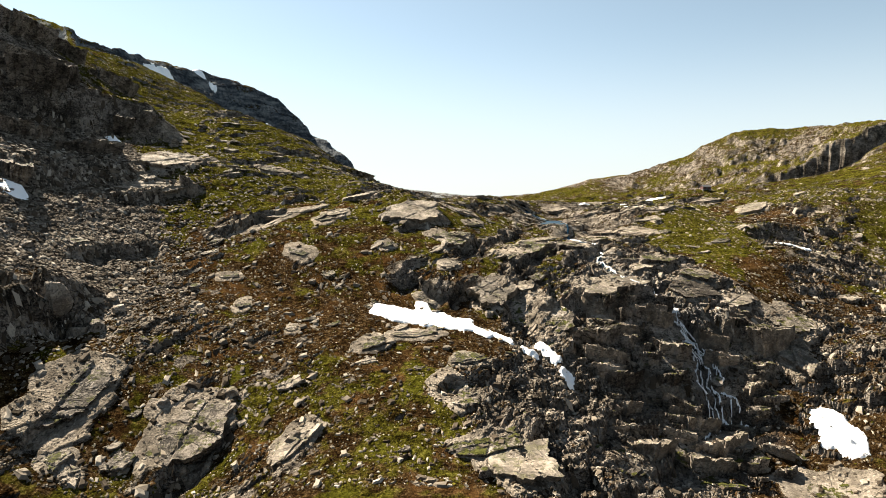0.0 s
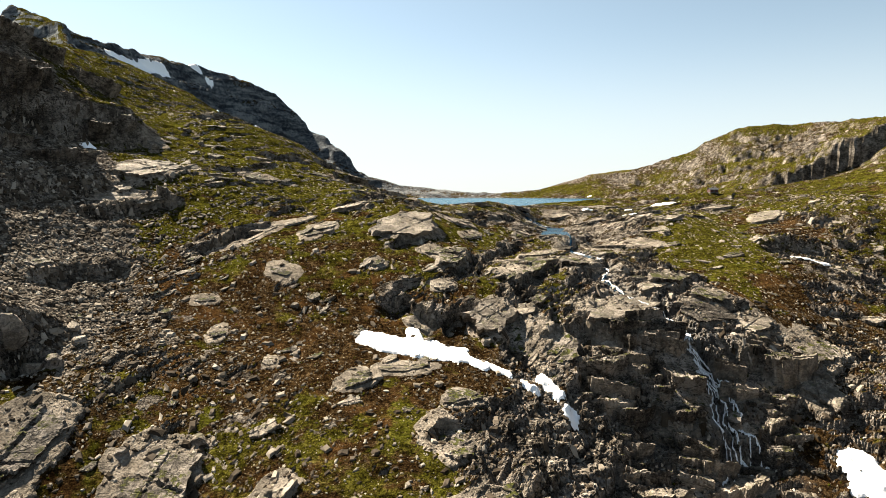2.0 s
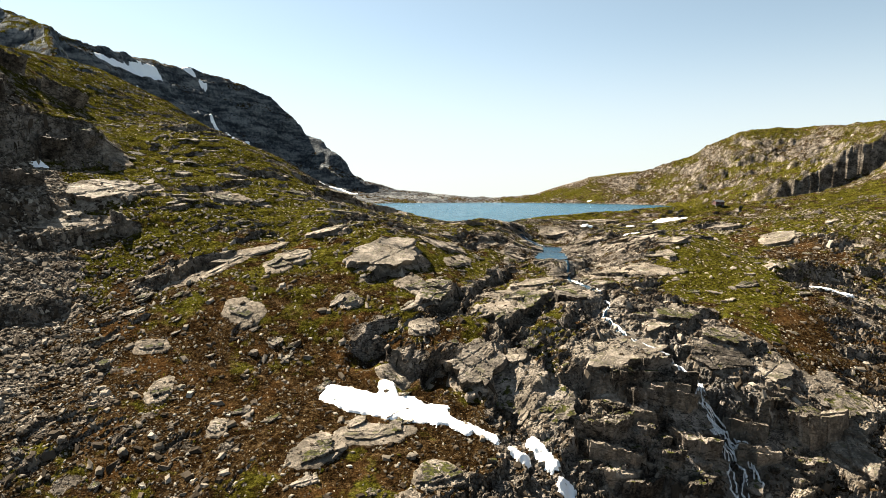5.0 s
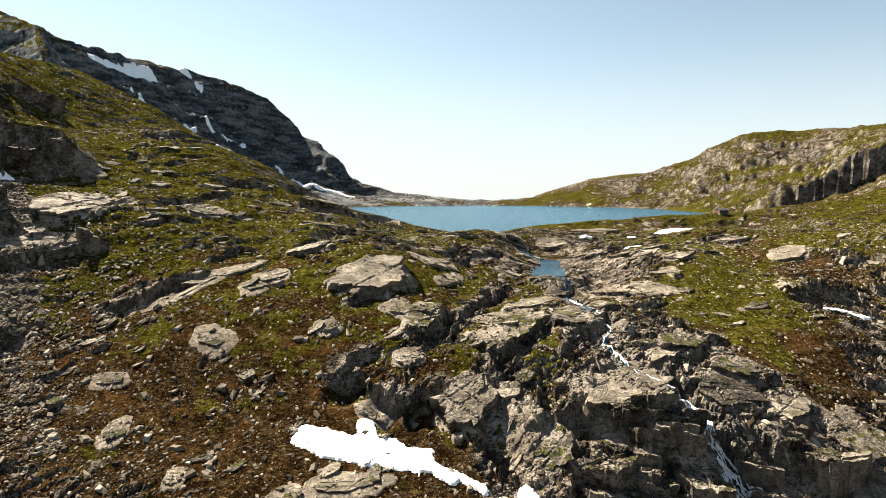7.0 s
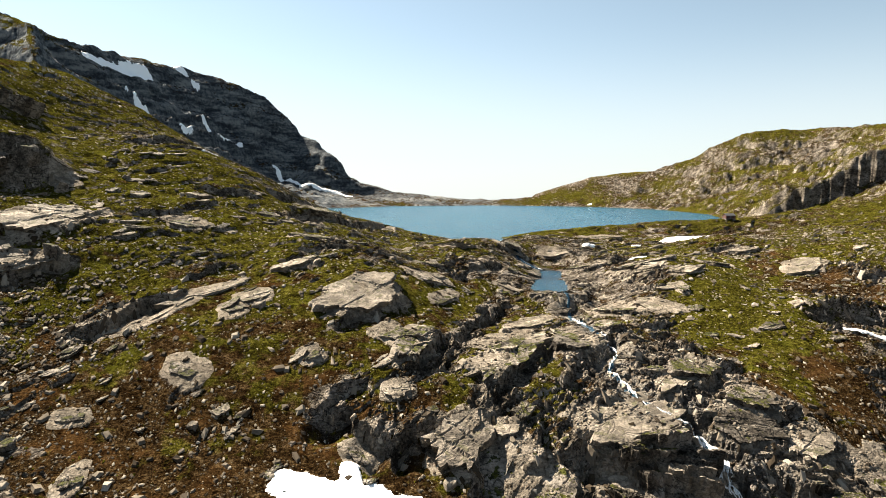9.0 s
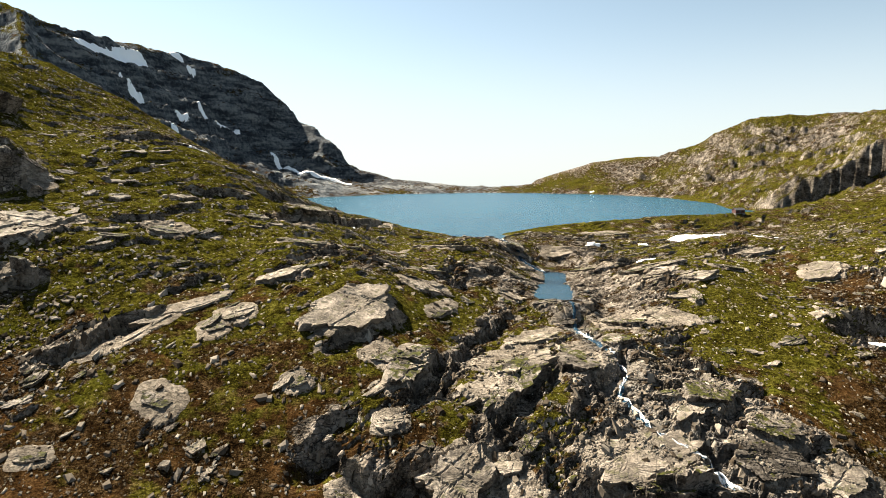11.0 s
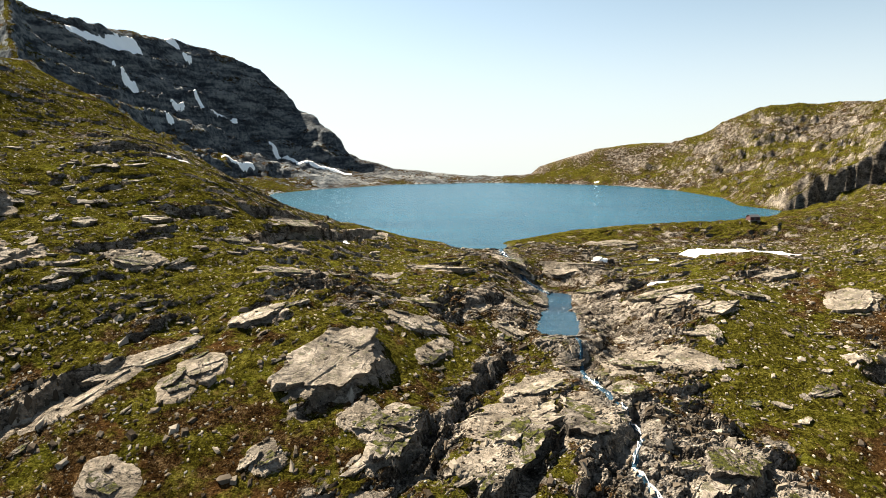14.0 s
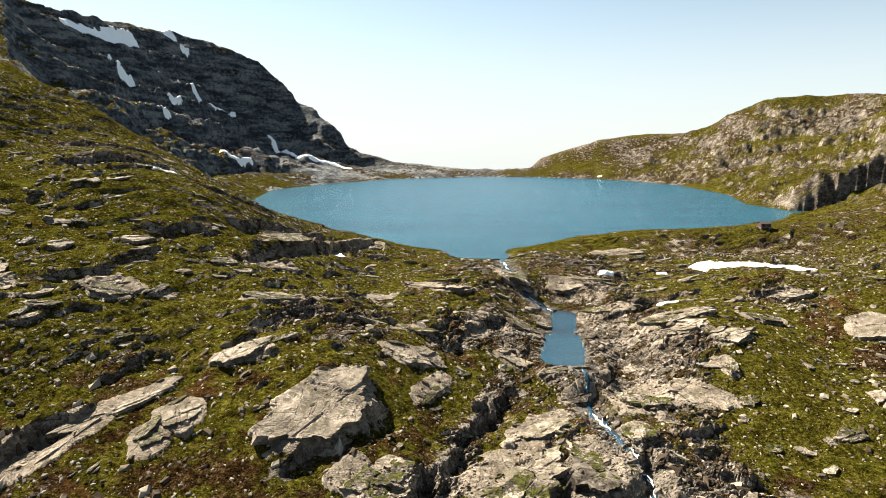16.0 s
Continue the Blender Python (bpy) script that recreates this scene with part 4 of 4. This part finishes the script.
for x0, y0, x1, y1, half in ((48, 251, 50.5, 251, 1.2), (56, 219, 58.5, 219.5, 1.5), (64.5, 250, 66, 250, 0.9), (-31.5, 252, -28.5, 249, 1.0), (-100.5, 170, -98.5, 169, 1.5), (-99, 126, -96, 126, 2.4), (-78, 235, -75.5, 242.5, 1.1)):
    tagged(blanket("snow_patch", ((x0, y0, x1, y1, half),), 0.25, 0.3, SNOW, 0.3, int(x0) % 50), "small leftover patch of old snow among rocks", "snow patch", "snow patches")
for strips in (((-405, 696, -396, 744, 4), (-396, 744, -389, 790, 6.5)), ((-376, 723, -363, 716, 2.2), (-363, 716, -357, 725, 3)), ((-327, 804, -318, 805, 2), (-318, 805, -308, 814, 3.5), (-308, 814, -294, 840, 3)),
               ((-331, 753, -322, 762, 1.6),), ((-252, 852, -208, 824, 2.2), (-208, 824, -175, 837, 3), (-175, 837, -144, 828, 2)), ((-249, 690, -237, 695, 1.8), (-237, 695, -228, 716, 1.8)),
               ((-315, 709, -313, 713, 2),), ((-391, 874, -384, 882, 4),), ((-370, 875, -366, 880, 2),)):
    tagged(blanket("snow_field", strips, 1.0, 1.0, SNOW, 0.4, int(-strips[0][0]) % 90), "bright old snow lying in a hollow of the dark mountain", "snow patch", "mountain snow fields")
tagged(blanket("snow_patch", ((157, 806, 160, 804, 1.0),), 0.6, 0.5, SNOW, 0.3, 9), "small snow patch on the far lake shore", "snow patch", "snow patches")


# ---- rocks ----
def part(name, bm, material, parent=None, label=""):
    """Links a bmesh as one mesh object, under a thing where one is given."""
    me = bpy.data.meshes.new(name)
    bm.to_mesh(me)
    bm.free()
    me.materials.append(material)
    ob = new(name, me)
    ob.parent = parent
    return tagged(ob, label)


def hewn(seed, detail, cuts=9):
    """A broken block of unit size: a ball cut by planes."""
    rng = random.Random(seed)
    bm = bmesh.new()
    bmesh.ops.create_icosphere(bm, subdivisions=detail, radius=1.25)
    planes = [(Vector((rng.uniform(-0.25, 0.25), rng.uniform(-0.25, 0.25), 1)).normalized(), 0.62)]
    for n in range(cuts):
        turn = 6.2832 * (n + rng.uniform(-0.35, 0.35)) / cuts
        planes.append((Vector((math.cos(turn), math.sin(turn), rng.uniform(-0.3, 0.5))).normalized(), rng.uniform(0.55, 0.98)))
    for n in range(4):
        turn = rng.uniform(0, 6.2832)
        planes.append((Vector((math.cos(turn), math.sin(turn), rng.uniform(0.7, 1.5))).normalized(), rng.uniform(0.62, 0.82)))
    for v in bm.verts:
        for normal, off in planes:
            over = v.co.dot(normal) - off
            if over > 0:
                v.co -= normal * over
        v.co += v.co.normalized() * 0.025 * noise.noise(v.co * 3.0 + Vector((seed * 3.1, 0, 0)))
    for f in bm.faces:
        f.smooth = False
    return bm


def slab_mesh(seed, n, m):
    """A dipping rock slab of unit size: an angular outline, level with the turf on one side and broken off on the other, split along joints."""
    rng = np.random.RandomState(seed)
    a, b = np.meshgrid(np.linspace(-1, 1, n), np.linspace(-1, 1, m))
    ring, turn = np.maximum(np.abs(a), np.abs(b)), np.arctan2(b, a)
    # the outline is a polygon
    count = rng.randint(5, 9)
    angle = (np.arange(count) + rng.uniform(-0.36, 0.36, count)) * 2 * np.pi / count - np.pi
    out_x, out_y = np.cos(angle) * rng.uniform(0.72, 1.22, count), np.sin(angle) * rng.uniform(0.66, 1.18, count)
    edge = np.full(turn.shape, 0.85)
    for k in range(count):
        x0, y0, x1, y1 = out_x[k], out_y[k], out_x[(k + 1) % count], out_y[(k + 1) % count]
        span = (turn - angle[k]) % (2 * np.pi)
        inside = span <= (angle[(k + 1) % count] - angle[k]) % (2 * np.pi)
        cross = np.cos(turn) * (y1 - y0) - np.sin(turn) * (x1 - x0)
        far = (x0 * (y1 - y0) - y0 * (x1 - x0)) / np.where(np.abs(cross) < 1e-6, 1e-6, cross)
        edge = np.where(inside, np.clip(far, 0.4, 1.3), edge)
    edge = edge * (1 + 0.13 * rough(np.cos(turn) * 3 + seed, np.sin(turn) * 3, 1.0, 4, seed, 0.6))
    top = np.clip(ring / 0.88, 0, 1)
    u, v = top * edge * np.cos(turn), top * edge * np.sin(turn)
    # blocks between joints, each at its own level and lean
    tilt = rng.uniform(-0.5, 0.5)
    p, q = u + tilt * v, v - 0.4 * tilt * u
    lines_p, lines_q = np.sort(rng.uniform(-0.8, 0.8, rng.randint(1, 4))), np.sort(rng.uniform(-0.7, 0.5, rng.randint(1, 4)))
    block = np.searchsorted(lines_p, p + 0.06 * rough(u * 2 + seed, v * 2, 1.0, 2, 5)) * 7 + np.searchsorted(lines_q, q + 0.06 * rough(u * 2, v * 2 + seed, 1.0, 2, 6))
    lot = rng.uniform(0, 1, (3, 80))
    z = 0.62 - 0.42 * v + 0.30 * (lot[0][block] - 0.5) + 0.22 * (lot[1][block] - 0.5) * u - 0.10 * lot[2][block] * v
    crack = np.minimum(np.abs(p[..., None] - lines_p).min(-1), np.abs(q[..., None] - lines_q).min(-1))
    z = z - 0.22 * (crack < 0.028) + 0.10 * rough(u * 2.2 + seed, v * 2.2, 1.0, 4, seed + 3, 0.6)
    # strata show as low treads
    phase = (z + 0.22 * u) / 0.30
    z = z + 0.30 * 0.55 * (smooth(0.35, 0.9, phase - np.floor(phase)) - (phase - np.floor(phase)))
    # the broken sides
    side = np.clip((ring - 0.88) / 0.12, 0, 1)
    z = z * (1 - side) - 1.3 * side
    under = 1 - 0.16 * side * smooth(0.3, -0.3, v) + 0.06 * np.where(side > 0, rough(np.cos(turn) * 4, z * 4 + seed, 1.0, 2, 9), 0) + 0.12 * side * smooth(-0.1, 0.4, v)
    co = np.stack([u * under, v * under, z], -1).reshape(-1, 3)
    i = np.arange(n * m).reshape(m, n)
    quads = np.stack([i[:-1, :-1], i[:-1, 1:], i[1:, 1:], i[1:, :-1]], -1).reshape(-1, 4)
    return co, quads


HEWN = {}


def seat(x, y, long, wide, tall, heading, sink, tilt, roll):
    """The pose and size of a rock that sits in the ground, leaning with it."""
    up = (lean_at(x, y, max(2.0, long * 0.4)) * tilt + Vector((0, 0, 1 - tilt))).normalized()
    spin = Vector((0, 0, 1)).rotation_difference(up).to_matrix().to_4x4() @ Matrix.Rotation(radians(heading), 4, "Z") @ Matrix.Rotation(radians(roll), 4, "X")
    return Matrix.Translation((x, y, floor_at(x, y) - tall * sink)) @ spin @ Matrix.Diagonal((long * 0.52, wide * 0.52, tall, 1))


def rock(name, x, y, long, wide, tall, heading, seed, detail, material, label, category, group="", sink=0.35, tilt=0.8, roll=0.0):
    """One rock. detail: 2 or 3 for blocks, 0 for slabs, coarse or fine by their length."""
    fine_ = long > 7
    key = (seed, detail, fine_, material.name)
    if key not in HEWN:
        if detail:
            bm = hewn(seed, detail)
            me = bpy.data.meshes.new(name)
            bm.to_mesh(me)
            bm.free()
            me.materials.append(material)
        else:
            me = raw_mesh(name, *slab_mesh(seed, 46 if fine_ else 26, 32 if fine_ else 20), material, False)
        HEWN[key] = me
    ob = new(name, HEWN[key])
    ob.matrix_basis = seat(x, y, long, wide, tall, heading, sink, tilt, roll)
    return tagged(ob, label, category, group)


def slab_field(name, rows, seed, height, material, label):
    """Many low slabs too small to tell apart, as one mesh."""
    shapes = [slab_mesh(seed + k, 18, 14) for k in range(16)]
    co, faces, at = [], [], 0
    for n, (x, y, long, wide, heading) in enumerate(rows):
        v, f = shapes[n % 16]
        m = np.array(seat(x, y, long, wide, 0.2 + height * wide, heading, 0.3, 0.97, -2.0))
        co.append(v @ m[:3, :3].T + m[:3, 3])
        faces.append(f + at)
        at += len(v)
    return tagged(new(name, raw_mesh(name, np.concatenate(co), np.concatenate(faces), material, False)), label, "rock outcrop", kind="stuff")


rng = random.Random(7)
SLAB_LABELS = ("pale grey gneiss outcrop rising from the turf", "weathered grey rock slab with cracks and lichen", "dark wet rock outcrop beside the stream")


def outcrops(rows, seed, height=0.10):
    for n, (x, y, long, wide, heading) in enumerate(rows):
        long, wide = min(long, 19.0), min(wide, 12.0)
        heading = heading - 180 if heading > 95 else heading + 180 if heading < -95 else heading
        if x < -4 and y < 150 and y > 104:
            long, wide = long * 0.75, wide * 0.62
        tall = max(0.35, min(1.05, 0.2 + 0.6 * height * wide))
        wet = any(abs(x - sx) < 6 and abs(y - sy) < 7 for sx, sy in STREAM[1:])
        pick = 0 if rng.random() < (0.5 if y > 125 else 0.25) else 1
        rock("rock_outcrop", x, y, long, wide, tall, heading, seed + n % 9, 0, ROCK_DARK if wet and rng.random() < 0.4 else (ROCK_PALE, ROCK)[pick], SLAB_LABELS[2 if wet else pick], "rock outcrop", "rock outcrops", 0.55 if long > 11 else 0.3, 0.97, rng.uniform(-5, 3))


outcrops(UPPER, 11)
outcrops(UPPER_MORE, 31)
outcrops(UPPER_REST, 51)
outcrops(MIDDLE, 61)
outcrops(MIDDLE_MORE, 81)
POOLSIDE = ((25.6, 198, 5.0, 2.2, -12), (29.5, 187.5, 7.0, 2.6, -8), (35.8, 206, 6.0, 3.0, 10), (27.0, 213, 5.0, 2.4, 30), (36.5, 220, 7.0, 3.0, -15), (24.0, 206, 4.0, 2.0, 20))
outcrops(POOLSIDE, 91)
outcrops(LOWER, 101, 0.16)
outcrops(LOWER_MORE, 121, 0.16)
for n, (x, y, long, wide, heading) in enumerate(CRAG):
    rock("crag", x, y, min(long, 20), wide, 3.6, heading * 0.3 + 20, 141 + n, 0, ROCK_DARK if n % 2 else ROCK, "steep layered grey crag with dark shaded face", "crag", "crags", 0.15, 0.45)


# ---- smaller outcrops along the grain of the rock ----
GRAIN = random.Random(41)
small = []
while len(small) < 150:
    x, y = GRAIN.uniform(-115, 112), 78 + 195 * GRAIN.random() ** 1.2
    here = float(rockiness(np.array([x]), np.array([y]))[0])
    if GRAIN.random() < 0.15 + 0.7 * here and not bool(afloat(np.array([x]), np.array([y]))[0]) and float(bank(np.array([x]), np.array([y]), 33, 230, 28.5, 190, 7, 1)[0]) < 0.5:
        long = 2.2 + 5.0 * GRAIN.random() ** 2
        small.append((x, y, long, long * GRAIN.uniform(0.45, 0.8), 52 + GRAIN.gauss(0, 16) if x < 35 else GRAIN.uniform(-40, 30)))
outcrops(small, 151, 0.16)
low = [[], []]
for x0, x1, y0, y1, count, turn, swing, size in ((48, 112, 160, 275, 110, 12, 40, 3.5), (-115, -20, 165, 275, 170, 48, 18, 4.5), (-20, 25, 180, 280, 60, 30, 25, 5), (2, 78, 205, 284, 110, -6, 14, 8.0), (-60, 20, 110, 180, 60, 54, 16, 4)):
    for n in range(count):
        x, y, long = GRAIN.uniform(x0, x1), GRAIN.uniform(y0, y1), 1.3 + size * GRAIN.random() ** 2
        if not bool(afloat(np.array([x]), np.array([y]))[0]) and float(bank(np.array([x]), np.array([y]), 33, 230, 28.5, 190, 7, 1)[0]) < 0.5:
            low[n % 2].append((x, y, long, long * (GRAIN.uniform(0.6, 0.95) if x0 == 48 else GRAIN.uniform(0.4, 0.7)), turn + GRAIN.gauss(0, swing)))
slab_field("low_outcrops", low[0], 401, 0.09, ROCK_PALE, "low pale rock slabs showing through the turf")
slab_field("low_outcrops", low[1], 431, 0.09, ROCK, "low grey rock slabs showing through the turf")
for x, y, long, wide, tall, heading, seed in ((-69.5, 100, 4.6, 4.0, 3.6, 20, 211), (-65.6, 99, 4.4, 3.6, 3.2, -8, 212), (-62.4, 99.6, 3.4, 3.0, 2.2, 34, 213), (-96.5, 184.5, 5.6, 4.6, 3.4, 15, 214), (-88.5, 183, 4.6, 3.6, 2.6, 40, 215), (-72.5, 155.5, 3.6, 3.2, 2.6, 10, 216)):
    rock("boulder", x, y, long, wide, tall, heading, seed, 3, ROCK_PALE if seed < 213 else ROCK, "large angular grey boulder lying on scree", "boulder", "loose boulders", 0.0, 0.2)

# ---- dark broken blocks of the gully round the waterfall ----
GULLY = random.Random(31)
for n in range(150):
    k = GULLY.random()
    x, y = 30 + 34 * GULLY.random(), 96 + 34 * k
    x = x - 8 * (1 - k) + GULLY.uniform(-3, 3)
    if 43.5 < x < 51 and 108 < y < 131 and GULLY.random() < 0.8:
        continue
    size = 0.9 + 3.0 * GULLY.random() ** 2.0
    rock("rock_block", x, y, size * 2.3, size * 1.5, size * 0.8, GULLY.uniform(-35, 30), 301 + n % 12, 0, ROCK_DARK if GULLY.random() < 0.15 else (ROCK, ROCK_PALE)[n % 2], "angular rock block in the stream gully", "rock block", "blocks in the gully", 0.1, 0.35, GULLY.uniform(-12, 6))


# ---- boulders and loose stones ----
def spread(count, seed, y_most=282.0, turfy=False, within=None):
    """Random places on the near slope, thick where it is stony, or where it is not."""
    r = np.random.RandomState(seed)
    x, y = r.uniform(-150, 140, count * 9), 72 + (y_most - 72) * r.uniform(0, 1, count * 9) ** 1.35
    if within:
        x, y = r.uniform(within[0], within[1], count * 9), r.uniform(within[2], within[3], count * 9)
    want = rockiness(x, y) + 0.34 * rough(x, y, 8, 4, 151)
    if turfy:
        on_slab = SLAB[np.clip(np.searchsorted(YS, y), 0, len(YS) - 1), np.clip(np.searchsorted(US, (x - MIDDLE_X) / fan(y)), 0, len(US) - 1)]
        want = 1.15 - want - 3.0 * on_slab
    keep = (r.uniform(0.0, 1.0, len(x)) < 0.20 * (not turfy) + 0.80 * smooth(0.15, 1.0, want)) & ~afloat(x, y)
    pool_near = np.maximum(bank(x, y, 33, 230, 28.5, 193, 5.5, 1.0), 0)
    keep &= pool_near < 0.5
    return x[keep][:count], y[keep][:count], r


BOULDER_SHAPES = (201, 202, 203, 204, 205, 206, 207, 208, 209, 210)
bx, by, r = spread(290, 17)
for n in range(len(bx)):
    size = 0.6 + 1.3 * r.rand() ** 2.4
    rock("boulder", float(bx[n]), float(by[n]), size * 1.9, size * 1.45, size * 0.85, float(r.uniform(0, 360)), BOULDER_SHAPES[n % 10], 2 if size < 1.0 else 3, (ROCK, ROCK_PALE)[n % 2],
         ("angular grey boulder lying in heath and turf", "pale angular boulder lying on the slope")[n % 2], "boulder", "loose boulders", 0.05, 0.6)


def litter(name, count, seed, small, large, label, material, y_most=282.0, turfy=False, category="stones", within=None):
    """Thousands of loose stones as one mesh."""
    shapes = []
    for k in range(14):
        rg = random.Random(seed * 50 + k)
        v = np.array([[sx * rg.uniform(0.55, 1.1), sy * rg.uniform(0.5, 1.0), sz * rg.uniform(0.15, 0.45)] for sz in (-1, 1) for sx, sy in ((-1, -1), (1, -1), (1, 1), (-1, 1))])
        v[4:, :2] *= np.array([[rg.uniform(0.3, 0.9)] for _ in range(4)])
        v[:, 0] += 0.5 * rg.uniform(-1, 1) * v[:, 1]
        v[4:, 2] += 0.25 * rg.uniform(-1, 1) * v[4:, 0]
        shapes.append((v, np.array([[4, 5, 6, 7], [0, 1, 5, 4], [1, 2, 6, 5], [2, 3, 7, 6], [3, 0, 4, 7]])))
    x, y, r = spread(count, seed, y_most, turfy, within)
    z = floor_many(x, y)
    dx, dy = floor_many(x + 0.8, y) - floor_many(x - 0.8, y), floor_many(x, y + 0.8) - floor_many(x, y - 0.8)
    co, faces, at = [], [], 0
    which, size, spin = r.randint(0, 14, len(x)), small + (large - small) * r.rand(len(x)) ** 3.0, r.uniform(0, 6.2832, len(x))
    long = r.uniform(0.9, 1.7, len(x))
    for k, (v, f) in enumerate(shapes):
        pick = np.nonzero(which == k)[0]
        c, s_ = np.cos(spin[pick])[:, None], np.sin(spin[pick])[:, None]
        px_, py_ = v[None, :, 0] * long[pick][:, None], v[None, :, 1]
        ox, oy = (px_ * c - py_ * s_) * size[pick][:, None], (px_ * s_ + py_ * c) * size[pick][:, None]
        oz = v[None, :, 2] * size[pick][:, None] + ox * dx[pick][:, None] / 1.6 + oy * dy[pick][:, None] / 1.6 + 0.22 * size[pick][:, None]
        co.append(np.stack([x[pick][:, None] + ox, y[pick][:, None] + oy, z[pick][:, None] + oz], -1).reshape(-1, 3))
        faces.append((f[None] + (at + len(v) * np.arange(len(pick)))[:, None, None]).reshape(-1, 4))
        at += len(v) * len(pick)
    me = raw_mesh(name, np.concatenate(co), np.concatenate(faces), material, False)
    return tagged(new(name, me), label, category, kind="stuff")


def make_stone(name="loose_stone", depth=0.65, first=0.0):
    m = Mat(name, depth)
    own = m.math("MULTIPLY_ADD", m.n["Geometry"].outputs["Random Per Island"], 1.0 - first, first)
    tone = m.ramp(own, (0.0, (0.03, 0.021, 0.013)), (0.45, (0.095, 0.074, 0.055)), (0.78, (0.235, 0.197, 0.155)), (1.0, (0.46, 0.405, 0.335)))
    tone = m.mix(m.ramp(m.noise(3.0, 5, 0.7), (0.5, 0.0), (0.75, 0.6)), tone, (0.12, 0.10, 0.068))
    return m.done(tone, 0.9, m.bump(m.noise(7.0, 4), 0.5, 0.05), Specular_IOR_Level=0.05)


STONE = make_stone()
litter("scree", 52000, 19, 0.07, 0.34, "loose grey stones scattered over heath and turf", STONE)
litter("scree", 7000, 37, 0.14, 0.5, "grey scree of angular stones below the crag", STONE, within=(-108, -52, 92, 172))
litter("scree", 11000, 23, 0.2, 0.75, "larger broken grey stones lying on the slope", STONE)


def make_tuft():
    m = Mat("heath_tuft", 0.74)
    own = m.n["Geometry"].outputs["Random Per Island"]
    tone = m.ramp(own, (0.0, (0.016, 0.010, 0.003)), (0.30, (0.045, 0.030, 0.008)), (0.5, (0.052, 0.052, 0.006)), (0.8, (0.09, 0.09, 0.009)), (1.0, (0.17, 0.145, 0.025)))
    tone = m.mix(m.ramp(m.noise(5.0, 4, 0.7), (0.4, 0.6), (0.6, 0.0)), tone, (0.008, 0.006, 0.002))
    return m.done(tone, 0.95, m.bump(m.noise(9.0, 4, 0.7), 1.0, 0.12), Specular_IOR_Level=0.0)


litter("scree", 11000, 43, 0.08, 0.32, "small pale stones lying in the turf", make_stone("pale_stone", 0.72, 0.55), turfy=True)
litter("heath_tufts", 9000, 29, 0.06, 0.24, "low dark tufts of heather, crowberry and grass", make_tuft(), turfy=True, category="heath")


# ---- the hut by the lake ----
def box(bm, x0, x1, y0, y1, z0, z1):
    v = [bm.verts.new((x, y, z)) for z in (z0, z1) for x, y in ((x0, y0), (x1, y0), (x1, y1), (x0, y1))]
    for f in ((0, 3, 2, 1), (4, 5, 6, 7), (0, 1, 5, 4), (1, 2, 6, 5), (2, 3, 7, 6), (3, 0, 4, 7)):
        bm.faces.new([v[i] for i in f])


def plain(name, colour, dark, roughness):
    m = Mat(name)
    return m.done(m.mix(m.ramp(m.noise(2.5, 5), (0.4, 0.0), (0.7, 1.0)), colour, dark), roughness, m.bump(m.noise(8.0, 3), 0.3, 0.02))


HUT_RED, HUT_ROOF = plain("red_boards", (0.055, 0.012, 0.011), (0.035, 0.009, 0.008), 0.7), plain("dark_roof", (0.05, 0.05, 0.055), (0.03, 0.03, 0.034), 0.6)
HUT_STONE, HUT_GLASS = plain("hut_footing", (0.12, 0.11, 0.10), (0.08, 0.075, 0.07), 0.9), plain("hut_window", (0.03, 0.035, 0.04), (0.02, 0.02, 0.02), 0.1)
hut = tagged(new("hut"), "small red wooden hut with a dark gabled roof by the lake", "hut")
hut.matrix_basis = pose(118.0, 303.0, floor_at(118.0, 303.0) - 0.05, 0, 0, 12) @ Matrix.Scale(0.75, 4)
bm = bmesh.new(); box(bm, -2.9, 2.9, -1.9, 1.9, -1.6, 0.25); part("footing", bm, HUT_STONE, hut)
for x in (-2.75, 2.61):
    bm = bmesh.new(); box(bm, x, x + 0.14, -1.75, 1.75, 0.25, 1.95); part("end_wall", bm, HUT_RED, hut)
for y in (-1.75, 1.61):
    bm = bmesh.new(); box(bm, -2.61, 2.61, y, y + 0.14, 0.25, 1.95); part("side_wall", bm, HUT_RED, hut)
for x in (-2.70, 2.60):
    bm = bmesh.new()
    v = [bm.verts.new((x + dx, y, z)) for dx in (0, 0.1) for y, z in ((-1.75, 1.95), (1.75, 1.95), (0, 2.95))]
    for f in ((2, 1, 0), (3, 4, 5), (0, 1, 4, 3), (1, 2, 5, 4), (2, 0, 3, 5)):
        bm.faces.new([v[i] for i in f])
    part("gable", bm, HUT_RED, hut)
for side in (-1, 1):
    bm = bmesh.new()
    v = [bm.verts.new((x, side * y, z + dz)) for dz in (0, 0.12) for x, y, z in ((-3.0, 2.05, 1.80), (3.0, 2.05, 1.80), (3.0, 0, 2.99), (-3.0, 0, 2.99))]
    for f in ((0, 1, 2, 3), (7, 6, 5, 4), (0, 4, 5, 1), (1, 5, 6, 2), (2, 6, 7, 3), (3, 7, 4, 0)):
        bm.faces.new([v[i] for i in f])
    bmesh.ops.recalc_face_normals(bm, faces=bm.faces)
    part("roof_side", bm, HUT_ROOF, hut)
bm = bmesh.new(); box(bm, -0.5, 0.35, -1.80, -1.752, 0.27, 1.85); part("door", bm, HUT_ROOF, hut, "dark plank door")
bm = bmesh.new(); box(bm, 1.1, 1.9, -1.79, -1.752, 0.95, 1.55); part("window", bm, HUT_GLASS, hut, "small dark window")
